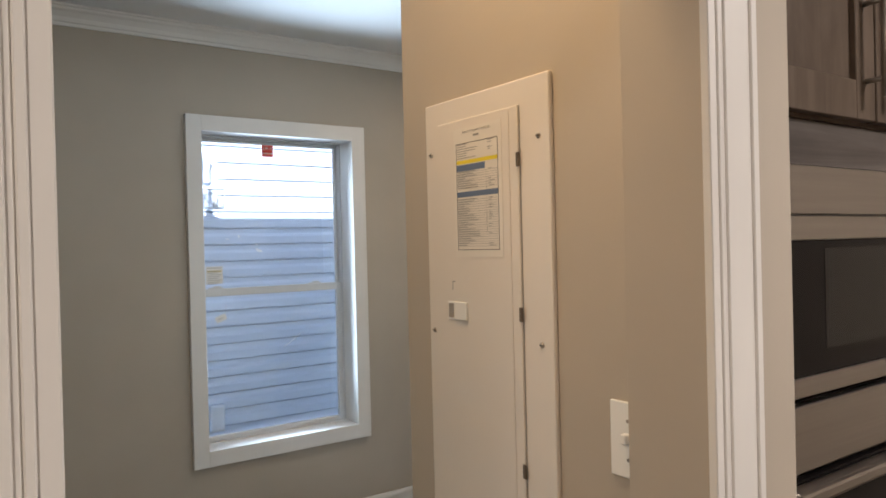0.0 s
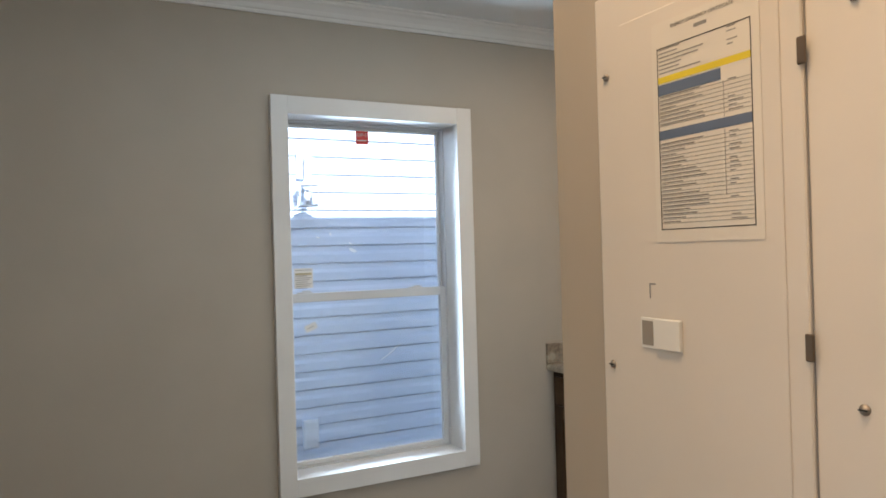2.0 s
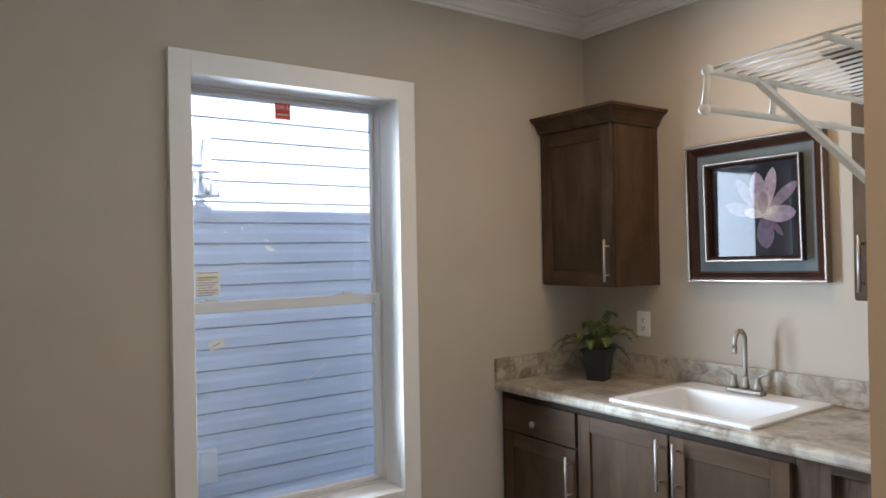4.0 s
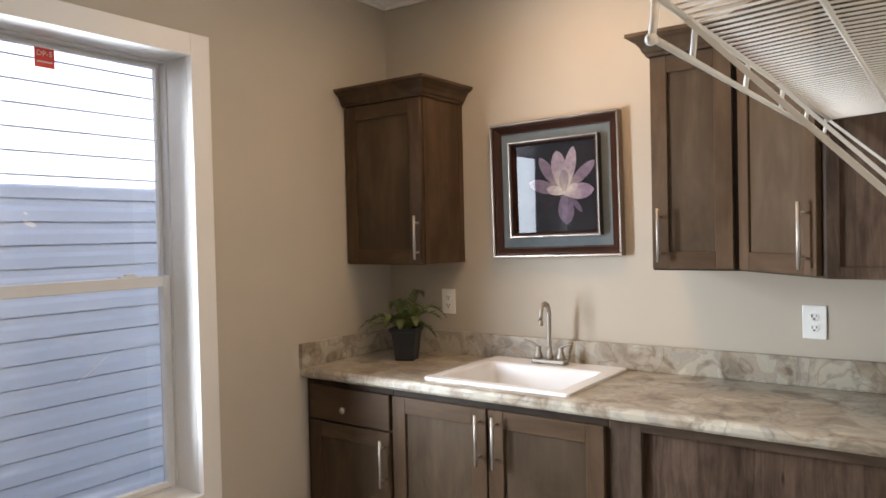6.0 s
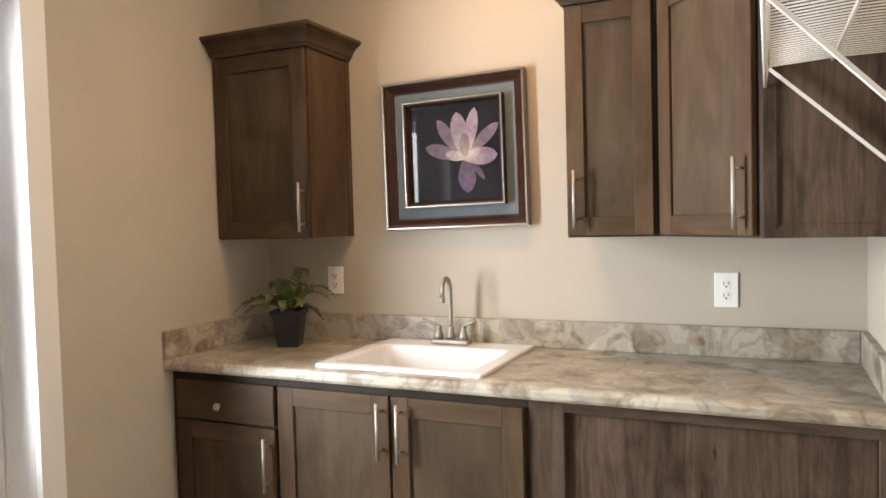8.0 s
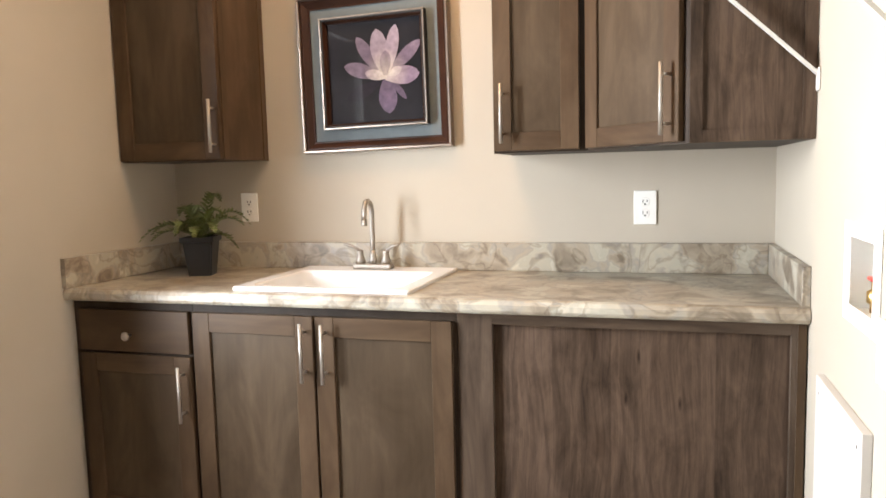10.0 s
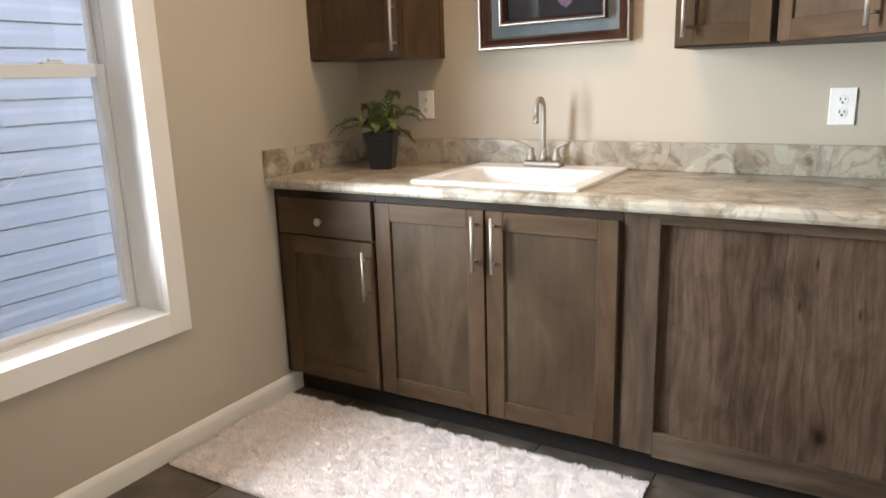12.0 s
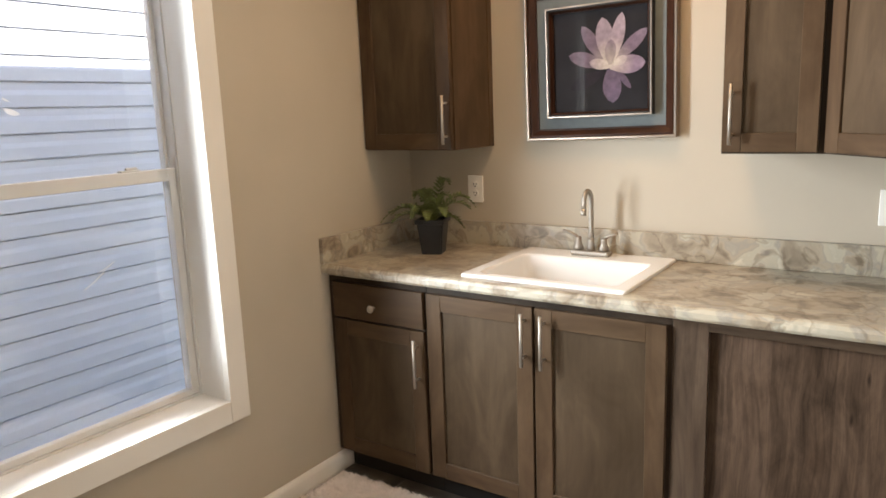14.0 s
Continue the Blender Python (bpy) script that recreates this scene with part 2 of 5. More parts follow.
WALL = mat("wall_paint", (0.445, 0.389, 0.309), 0.72, var=0.05, scale=2.5, bump=0.06, bump_scale=160)
WHITE_WALL = mat("white_wall_panel", (0.58, 0.545, 0.50), 0.65, var=0.04, scale=3, bump=0.1)
TRIM = mat("white_trim_paint", (0.74, 0.71, 0.66), 0.38, var=0.03, scale=5)
CEIL = mat("ceiling_paint", (0.74, 0.73, 0.71), 0.85, var=0.03, scale=3, bump=0.35, bump_scale=90)
VINYL = mat("white_vinyl", (0.64, 0.63, 0.615), 0.35, var=0.02)
GLASS = glass_material("window_glass")
PALEMARK = glass_material("pale_rough_glass")
PALEMARK.node_tree.nodes["Principled BSDF"].inputs["Roughness"].default_value = 0.7
PALEMARK.node_tree.nodes["Principled BSDF"].inputs["Transmission Weight"].default_value = 0.75
DOORWOOD = wood("stained_cabinet_wood", (0.0454, 0.0264, 0.0141), (0.0697, 0.0423, 0.0236), (0.1008, 0.0636, 0.0372), 0.40, 0.5)
RAILWOOD = wood("stained_rail_wood", (0.0454, 0.0264, 0.0141), (0.0697, 0.0423, 0.0236), (0.1008, 0.0636, 0.0372), 0.40, 0.5, along=0)
PANELWOOD = panel_wood("printed_panel_wood", ((0.0225, 0.0136, 0.0085), (0.0554, 0.0347, 0.0222), (0.0882, 0.0561, 0.0370), (0.1193, 0.0783, 0.0539)))
# dark frame stain, deepened so the door gaps carry their shade in colour
GAPSHADEWOOD = wood("gap_shaded_frame_wood", (0.0189, 0.0116, 0.0074), (0.0315, 0.0204, 0.0130), (0.0525, 0.0349, 0.0233), 0.5, 0.6)
GREYWOOD = wood("grey_stained_wood", (0.0294, 0.0189, 0.0121), (0.0777, 0.0524, 0.0353), (0.1344, 0.0970, 0.0698), 0.45, 1.0, fine=18.0)
GREYRAIL = wood("grey_stained_rail", (0.0294, 0.0189, 0.0121), (0.0777, 0.0524, 0.0353), (0.1344, 0.0970, 0.0698), 0.45, 1.0, along=0, fine=18.0)
DOORPANEL = wood("stained_door_panel", (0.0461, 0.0301, 0.0173), (0.0675, 0.0451, 0.0271), (0.0939, 0.0649, 0.0406), 0.40, 0.42)
# toe kick boards: near-black, far darker than the cabinet wood
TOEBLACK = mat("near_black_toe_kick", (0.012, 0.009, 0.007), 0.8)
MARBLE = marble("stone_print_laminate")
SINKWHITE = mat("white_sink_acrylic", (0.78, 0.765, 0.745), 0.25)
NICKEL = mat("brushed_nickel", (0.40, 0.36, 0.315), 0.56, 1.0, var=0.08, scale=30)
STEEL = mat("stainless_steel", (0.38, 0.35, 0.32), 0.28, 1.0, var=0.06, scale=3, stretch=(1, 1, 40))
PLATE = mat("white_plastic", (0.80, 0.78, 0.73), 0.35)
SLOT = mat("dark_slot", (0.02, 0.018, 0.016), 0.6)
PANELPAINT = mat("white_panel_enamel", (0.72, 0.66, 0.58), 0.33, var=0.03, scale=4)
SHEET = mat("matt_certificate_sheet", (0.74, 0.69, 0.61), 0.6)
# grey for the latch hollow's painted shade and for printed label lines
SHADE_AND_PRINT = mat("latch_shade_and_print_grey", (0.30, 0.27, 0.235), 0.6)
PAPER = mat("printed_paper", (0.80, 0.77, 0.71), 0.7)
INK = mat("black_ink", (0.03, 0.03, 0.03), 0.7)
GREYINK = mat("grey_print", (0.27, 0.26, 0.245), 0.7)
YELLOW = mat("yellow_band", (0.75, 0.60, 0.02), 0.7)
BLUE = mat("blue_band", (0.13, 0.17, 0.26), 0.7)
YELLOWED = mat("yellowed_print", (0.62, 0.53, 0.30), 0.7)
RED = mat("red_sticker", (0.72, 0.06, 0.035), 0.5)
TILE = mat("dark_slate_tile", (0.108, 0.084, 0.064), 0.36, var=0.65, scale=7, bump=0.4, bump_scale=45)
GROUT = mat("grey_grout", (0.10, 0.09, 0.08), 0.85, var=0.2, scale=60)
RUG = mat("white_shag", (0.90, 0.84, 0.81), 0.9, var=0.12, scale=22)
SIDING = mat("pale_vinyl_siding", (0.72, 0.79, 0.92), 0.5, var=0.03, scale=3, bump=0.1, bump_scale=120)
FRAMEWOOD = mat("mahogany_frame", (0.040, 0.0165, 0.0095), 0.38, spec=0.15, var=0.35, scale=5, stretch=(3, 3, 3))
SILVER = mat("champagne_silver", (0.34, 0.275, 0.225), 0.36, 1.0, var=0.15, scale=14)
MATBOARD = mat("blue_grey_mat_board", (0.120, 0.138, 0.140), 0.75, var=0.08, scale=40)
PHOTO = mat("dark_photo_print", (0.013, 0.012, 0.015), 0.6, var=0.6, scale=5, spec=0.1)


def glazed(m):
    """A print under glass: a clear mirror-smooth layer over it."""
    b = m.node_tree.nodes["Principled BSDF"]
    b.inputs["Coat Weight"].default_value = 1.0
    b.inputs["Coat Roughness"].default_value = 0.02
    b.inputs["Coat IOR"].default_value = 1.36
    return m


glazed(PHOTO)


def petal_print(name, heart, middle, tip, heart_at=(0.353, 0, 0.287), reach=0.19):
    """Printed petal: pale near the flower's heart, deeper towards the tip, each petal a little different."""
    m = bpy.data.materials.new(name)
    m.use_nodes = True
    nt = m.node_tree
    b = nt.nodes["Principled BSDF"]
    b.inputs["Roughness"].default_value = 0.6
    b.inputs["Specular IOR Level"].default_value = 0.1
    tc = nt.nodes.new("ShaderNodeTexCoord")
    mp = nt.nodes.new("ShaderNodeMapping")
    mp.vector_type = "TEXTURE"
    mp.inputs["Location"].default_value = heart_at
    mp.inputs["Scale"].default_value = (reach, 100, reach)
    nt.links.new(tc.outputs["Object"], mp.inputs["Vector"])
    ln = nt.nodes.new("ShaderNodeVectorMath")
    ln.operation = "LENGTH"
    nt.links.new(mp.outputs["Vector"], ln.inputs[0])
    r = ramp(nt, [(0.05, heart), (0.5, middle), (0.95, tip)])
    nt.links.new(ln.outputs["Value"], r.inputs["Fac"])
    info = nt.nodes.new("ShaderNodeObjectInfo")
    lv = nt.nodes.new("ShaderNodeMapRange")
    lv.inputs["To Min"].default_value = 0.58
    lv.inputs["To Max"].default_value = 1.08
    nt.links.new(info.outputs["Random"], lv.inputs["Value"])
    mul = nt.nodes.new("ShaderNodeVectorMath")
    mul.operation = "SCALE"
    nt.links.new(r.outputs["Color"], mul.inputs[0])
    nt.links.new(lv.outputs["Result"], mul.inputs["Scale"])
    n = nt.nodes.new("ShaderNodeTexNoise")
    n.inputs["Scale"].default_value = 46
    n.inputs["Detail"].default_value = 5
    nt.links.new(tc.outputs["Object"], n.inputs["Vector"])
    soft = nt.nodes.new("ShaderNodeMapRange")
    soft.inputs["From Min"].default_value = 0.3
    soft.inputs["From Max"].default_value = 0.7
    soft.inputs["To Min"].default_value = 0.72
    soft.inputs["To Max"].default_value = 1.12
    nt.links.new(n.outputs["Fac"], soft.inputs["Value"])
    mul2 = nt.nodes.new("ShaderNodeVectorMath")
    mul2.operation = "SCALE"
    nt.links.new(mul.outputs["Vector"], mul2.inputs[0])
    nt.links.new(soft.outputs["Result"], mul2.inputs["Scale"])
    nt.links.new(mul2.outputs["Vector"], b.inputs["Base Color"])
    return glazed(m)


PETAL = petal_print("pink_petal_print", (0.40, 0.33, 0.30), (0.19, 0.135, 0.185), (0.25, 0.19, 0.25))
PETAL_PALE = petal_print("pale_petal_print", (0.48, 0.41, 0.35), (0.26, 0.20, 0.235), (0.32, 0.255, 0.30))
PETAL_DIM = petal_print("dim_petal_print", (0.10, 0.07, 0.10), (0.14, 0.10, 0.15), (0.12, 0.09, 0.135))
PETAL_FAINT = petal_print("faint_petal_print", (0.0150, 0.0110, 0.0170), (0.0180, 0.0130, 0.0200), (0.0120, 0.0090, 0.0140))
HINGE = mat("bronze_hinge", (0.16, 0.12, 0.085), 0.4, 0.6)
POT = mat("charcoal_pot", (0.020, 0.022, 0.027), 0.45, var=0.2, scale=20)
SOIL = mat("dark_soil", (0.02, 0.015, 0.01), 0.95, bump=0.8, bump_scale=120)
LEAF = mat("fern_leaf", (0.120, 0.146, 0.040), 0.45, var=0.6, scale=25)
WIRE = mat("white_coated_wire", (0.62, 0.58, 0.52), 0.45)
BLACKGLASS = mat("black_oven_glass", (0.006, 0.005, 0.005), 0.12, spec=0.08)
GREYGLASS = mat("grey_oven_window", (0.018, 0.016, 0.014), 0.2, spec=0.1)
KITCHENWOOD = wood("kitchen_cabinet_wood", (0.060, 0.043, 0.031), (0.095, 0.070, 0.050), (0.14, 0.105, 0.078), 0.42, 0.6)
VALANCE = wood("grey_brown_valance_wood", (0.045, 0.037, 0.032), (0.075, 0.063, 0.055), (0.12, 0.104, 0.09), 0.5, 1.2, along=1)
CEDAR = mat("ground_gravel", (0.42, 0.41, 0.39), 0.9, var=0.3, scale=30, bump=0.6, bump_scale=60)
ROOFING = mat("roof_shingle", (0.08, 0.075, 0.07), 0.9, var=0.3, scale=20)
BRASS = mat("brass_valve", (0.62, 0.42, 0.16), 0.3, 1.0)
LANTERN = mat("white_lantern_paint", (0.86, 0.87, 0.90), 0.5)
LAMPGLASS = mat("frosted_lamp_glass", (0.8, 0.78, 0.74), 0.3)


# ---- mesh helpers ----
def finish(name, bm, material, smooth=False):
    me = bpy.data.meshes.new(name)
    bmesh.ops.recalc_face_normals(bm, faces=bm.faces)
    bm.to_mesh(me)
    bm.free()
    if smooth:
        for p in me.polygons:
            p.use_smooth = len(p.vertices) <= 4
    me.materials.append(material)
    return me


def part(name, bm, material, parent, label="", smooth=False):
    ob = new(name, bm if isinstance(bm, bpy.types.Mesh) else finish(name, bm, material, smooth))
    ob.parent = parent
    if label:
        tagged(ob, label)
    return ob


def thing(name, label, category, at=(0, 0, 0), turn=0.0, group="", kind=""):
    ob = new(name)
    ob.empty_display_size = 0.05
    ob.matrix_basis = pose(*at, 0, 0, turn)
    return tagged(ob, label, category, group, kind)


def boxes(*bs, bevel=0.0, seg=1):
    """Boxes given as x0, x1, y0, y1, z0, z1 in one bmesh."""
    bm = bmesh.new()
    for x0, x1, y0, y1, z0, z1 in bs:
        vs = [bm.verts.new((x, y, z)) for x in (x0, x1) for y in (y0, y1) for z in (z0, z1)]
        for f in ((0, 1, 3, 2), (4, 6, 7, 5), (0, 4, 5, 1), (2, 3, 7, 6), (0, 2, 6, 4), (1, 5, 7, 3)):
            bm.faces.new([vs[i] for i in f])
    if bevel:
        bmesh.ops.bevel(bm, geom=bm.edges[:], offset=bevel, segments=seg, affect="EDGES", profile=0.5)
    return bm


def lathe(profile, seg=24, at=(0, 0, 0), m=None):
    """A turned body round z from (radius, z) pairs."""
    bm = bmesh.new()
    rings = [[bm.verts.new((r * math.cos(2 * math.pi * i / seg), r * math.sin(2 * math.pi * i / seg), z)) for i in range(seg)] for r, z in profile]
    for a, b in zip(rings, rings[1:]):
        for i in range(seg):
            bm.faces.new((a[i], a[(i + 1) % seg], b[(i + 1) % seg], b[i]))
    bm.faces.new(rings[0])
    bm.faces.new(rings[-1])
    if m is not None:
        bmesh.ops.transform(bm, matrix=m, verts=bm.verts)
    bmesh.ops.translate(bm, vec=at, verts=bm.verts)
    return bm


def tube(points, r, seg=10, bm=None, r_end=None):
    """A round bar along points."""
    bm = bm or bmesh.new()
    ps = [Vector(p) for p in points]
    rings = []
    up = Vector((0.31, 0.17, 0.93))
    for i, p in enumerate(ps):
        d = (ps[min(i + 1, len(ps) - 1)] - ps[max(i - 1, 0)]).normalized()
        a = d.cross(up)
        if a.length < 0.1:
            a = d.cross(Vector((1, 0, 0)))
        a.normalize()
        b = d.cross(a)
        rr = r if r_end is None else r + (r_end - r) * i / (len(ps) - 1)
        rings.append([bm.verts.new(p + rr * (a * math.cos(2 * math.pi * k / seg) + b * math.sin(2 * math.pi * k / seg))) for k in range(seg)])
    for a, b in zip(rings, rings[1:]):
        for k in range(seg):
            bm.faces.new((a[k], a[(k + 1) % seg], b[(k + 1) % seg], b[k]))
    bm.faces.new(rings[0])
    bm.faces.new(rings[-1])
    return bm


def sweep(path, profile, closed_profile=True, ends=True):
    """A moulding: profile of (out, z) carried along a level polyline, mitred; out is to the right of travel."""
    bm = bmesh.new()
    ps = [Vector((x, y)) for x, y in path]
    rings = []
    for i, p in enumerate(ps):
        d0 = (p - ps[i - 1]).normalized() if i else (ps[1] - p).normalized()
        d1 = (ps[i + 1] - p).normalized() if i + 1 < len(ps) else d0
        n0, n1 = Vector((d0.y, -d0.x)), Vector((d1.y, -d1.x))
        n = (n0 + n1) / (1 + n0.dot(n1))
        rings.append([bm.verts.new((p.x + n.x * o, p.y + n.y * o, z)) for o, z in profile])
    k = len(profile)
    for a, b in zip(rings, rings[1:]):
        for j in range(k if closed_profile else k - 1):
            bm.faces.new((a[j], a[(j + 1) % k], b[(j + 1) % k], b[j]))
    if ends:
        bm.faces.new(rings[0])
        bm.faces.new(rings[-1])
    return bm


def structure(name, bm, material, label, category="wall"):
    return tagged(new(name, finish(name, bm, material)), label, category, kind="structure")


# ---- the rooms ----
H = 2.70           # ceiling
RX = 2.333         # wall beside the counter's far end
PY = -2.262        # wall that carries the breaker panel
DX0, DX1 = 3.066, 3.19   # doorway wall, its two faces
JS, JN = -3.068, -2.382  # doorway, its two jambs
WY0, WY1, WZ0, WZ1 = -2.030, -1.165, 0.527, 2.171  # window opening
WX = -0.014         # window wall, inner face
WT = 0.24          # outer wall's thickness

structure("wall_west", boxes((-WT, WX, -4.3, WY0, -0.3, H + 0.1), (-WT, WX, WY1, 0.12, -0.3, H + 0.1), (-WT, WX, WY0, WY1, -0.3, WZ0), (-WT, WX, WY0, WY1, WZ1, H + 0.1)), WALL, "greige painted wall with a tall window")
structure("wall_north", boxes((WX, RX + 0.1, 0, 0.12, -0.1, H + 0.1)), WALL, "greige painted wall behind the laundry counter")
structure("wall_east", boxes((RX, RX + 0.10, PY + 0.10, -1.205, 0, H), (RX, RX + 0.10, -0.985, 0, 0, H), (RX, RX + 0.10, -1.205, -0.985, 0, 0.975), (RX, RX + 0.10, -1.205, -0.985, 1.150, H)), WALL, "pale painted wall at the end of the counter")
structure("wall_panel", boxes((RX, DX0, PY, PY + 0.10, 0, H)), WALL, "tan painted wall that carries the breaker panel")
structure("wall_doorway", boxes((DX0, DX1, JN + 0.012, -2.193, 0, H), (DX0, DX1, -5.3, JS - 0.012, 0, H), (DX0, DX1, JS - 0.012, JN + 0.012, 2.06, H)), WALL, "tan painted wall with a cased doorway")
structure("wall_south", boxes((1.65, 2.55, -3.125, -3.025, 0, H), (2.55, DX0, -3.185, -3.085, 0, H), (1.65, 1.75, -4.3, -3.125, 0, H), (WX, 1.65, -4.42, -4.3, 0, H)), WALL, "tan painted wall along the passage")
structure("kitchen_walls", boxes((6.3, 6.4, -5.3, 0.4, 0, H), (2.4, 6.3, 0.4, 0.5, 0, H), (DX1, 6.3, -5.4, -5.3, 0, H), (2.45, 3.05, -1.39, -1.29, 0, H), (2.44, 2.46, -2.15, 0.4, 0, H)), WALL, "plain painted kitchen walls")
structure("ceiling", boxes((-WT, 6.4, -5.4, 0.5, H, H + 0.1)), CEIL, "white textured ceiling", "ceiling")
structure("roof", boxes((-0.268, 6.9, -6.0, 3.0, H + 0.12, H + 0.20)), ROOFING, "dark shingle roof with an overhang", "roof")
structure("floor", boxes((WX, 6.4, -5.4, 0.4, -0.1, -0.006)), GROUT, "grey grouted floor under dark slate tiles", "floor")
structure("ground", boxes((-60, 60, -60, 60, -0.5, -0.4)), CEDAR, "grey gravel ground between the houses", "ground")

COVE = [(0, H - 0.085), (0.012, H - 0.085), (0.014, H - 0.072), (0.022, H - 0.068), (0.030, H - 0.050), (0.048, H - 0.030), (0.062, H - 0.022), (0.066, H - 0.012), (0.080, H - 0.010), (0.080, H - 0.001), (0, H - 0.001)]
structure("trim_crown", sweep([(WX + 0.001, -4.29), (WX + 0.001, -0.001), (RX - 0.001, -0.001), (RX - 0.001, PY)], COVE), TRIM, "white crown moulding below the ceiling", "moulding")
BASE = [(0, 0), (0.013, 0), (0.013, 0.062), (0.010, 0.073), (0.005, 0.081), (0, 0.083)]
structure("baseboard", sweep([(WX + 0.001, -4.29), (WX + 0.001, -0.53)], BASE), TRIM, "white baseboard along the window wall", "baseboard")
structure("baseboard_passage", sweep([(RX - 0.001, -0.64), (RX - 0.001, PY - 0.001), (DX0 - 0.02, PY - 0.001)], BASE), TRIM, "white baseboard along the passage", "baseboard")

# doorway lining and casings
door = thing("door_1", "cased doorway opening with a painted lining and white fluted casing", "doorway", kind="structure")
part("jamb", boxes((DX0, DX1, JN, JN + 0.0115, 0, 2.05), bevel=0.0015), WALL, door)
part("jamb", boxes((DX0, DX1, JS - 0.0115, JS, 0, 2.05), bevel=0.0015), WALL, door)
part("head", boxes((DX0, DX1, JS, JN, 2.04, 2.0595)), TRIM, door)


def casing(y0, y1, z0, z1, flip=False):
    """Moulded casing on the kitchen face, stepped across its width."""
    w = y1 - y0
    fr = [(0.0, 0.16, 0.0125), (0.16, 0.24, 0.0145), (0.24, 0.30, 0.0130), (0.30, 0.80, 0.0155), (0.80, 0.86, 0.0140), (0.86, 1.0, 0.0170)]
    out = []
    for a, b, d in fr:
        if flip:
            a, b = 1 - b, 1 - a
        out.append((DX1 + 0.0005, DX1 + d, y0 + a * w, y0 + b * w, z0, z1))
    return boxes(*out, bevel=0.0014)


part("casing", casing(JN - 0.004, JN + 0.090, 0, 2.13), TRIM, door)
part("casing", casing(JS - 0.090, JS + 0.004, 0, 2.13, True), TRIM, door)
part("casing_head", boxes((DX1 + 0.0005, DX1 + 0.016, JS + 0.005, JN - 0.005, 2.04, 2.13), bevel=0.0014), TRIM, door)

# the window
win = thing("window_1", "white vinyl single-hung window with flat white casing", "window", kind="structure")
CW = 0.080
part("casing", boxes((WX + 0.0005, 0.018, WY0 - CW + 0.006, WY0 + 0.004, WZ0 - CW, WZ1 + CW + 0.001), bevel=0.0012), TRIM, win)
part("casing", boxes((WX + 0.0005, 0.018, WY1 - 0.002, WY1 + CW, WZ0 - CW, WZ1 + CW + 0.001), bevel=0.0012), TRIM, win)
part("casing", boxes((WX + 0.0005, 0.0175, WY0 + 0.0042, WY1 - 0.0022, WZ1 - 0.001, WZ1 + CW), bevel=0.0012), TRIM, win)
part("casing", boxes((WX + 0.0005, 0.0175, WY0 + 0.0042, WY1 - 0.0022, WZ0 - CW, WZ0 + 0.001), bevel=0.0012), TRIM, win)
part("jamb_lining", boxes((-0.137, WX + 0.0004, WY0, WY0 + 0.0042, WZ0 + 0.0012, WZ1 - 0.0012), (-0.137, WX + 0.0004, WY1 - 0.0022, WY1, WZ0 + 0.0012, WZ1 - 0.0012), (-0.137, WX + 0.0004, WY0, WY1, WZ1 - 0.0011, WZ1)), TRIM, win)
part("window_sill", boxes((-0.137, WX + 0.0004, WY0, WY1, WZ0, WZ0 + 0.0011)), TRIM, win)
FY0, FY1, FZ0, FZ1 = WY0, WY1, WZ0, WZ1
FW = 0.008
part("window_frame", boxes((-0.225, -0.137, FY0, FY0 + FW, FZ0, FZ1), (-0.225, -0.137, FY1 - FW, FY1, FZ0, FZ1), (-0.225, -0.137, FY0 + FW, FY1 - FW, FZ1 - FW, FZ1), (-0.225, -0.137, FY0 + FW, FY1 - FW, FZ0, FZ0 + FW), bevel=0.002), VINYL, win)
MZ0, MZ1 = 1.308, 1.350
SY0, SY1 = FY0 + FW + 0.001, FY1 - FW - 0.001


def sash(x0, x1, z0, z1, stile, top, bottom, name):
    s = part(name, boxes((x0, x1, SY0, SY0 + stile, z0, z1), (x0, x1, SY1 - stile, SY1, z0, z1), (x0, x1, SY0 + stile, SY1 - stile, z1 - top, z1), (x0, x1, SY0 + stile, SY1 - stile, z0, z0 + bottom), bevel=0.002), VINYL, win)
    xm = (x0 + x1) / 2
    p = part("pane", boxes((xm - 0.002, xm + 0.002, SY0 + stile - 0.004, SY1 - stile + 0.004, z0 + bottom - 0.004, z1 - top + 0.004)), GLASS, s, "clear window glass")
    p.visible_shadow = False


sash(-0.172, -0.144, FZ0 + FW + 0.001, MZ1, 0.030, MZ1 - MZ0, 0.022, "lower_sash")
sash(-0.206, -0.178, MZ0 + 0.004, FZ1 - FW - 0.001, 0.014, 0.016, MZ1 - MZ0 - 0.006, "upper_sash")
for y in (-1.92, -1.34):
    part("sash_lock", boxes((-0.170, -0.146, y - 0.035, y + 0.035, MZ1, MZ1 + 0.006), (-0.164, -0.152, y - 0.012, y + 0.028, MZ1 + 0.006, MZ1 + 0.014), bevel=0.002), VINYL, win)

# ---- outside the window ----
SX = -1.55
COURSE = 0.1212
neighbour = thing("neighbour_house", "pale blue-grey vinyl-sided house close beside the window", "house", at=(SX, -1.6, -0.4))
part("wall", boxes((-0.30, -0.02, -7, 7, 0, 4.9)), SIDING, neighbour)


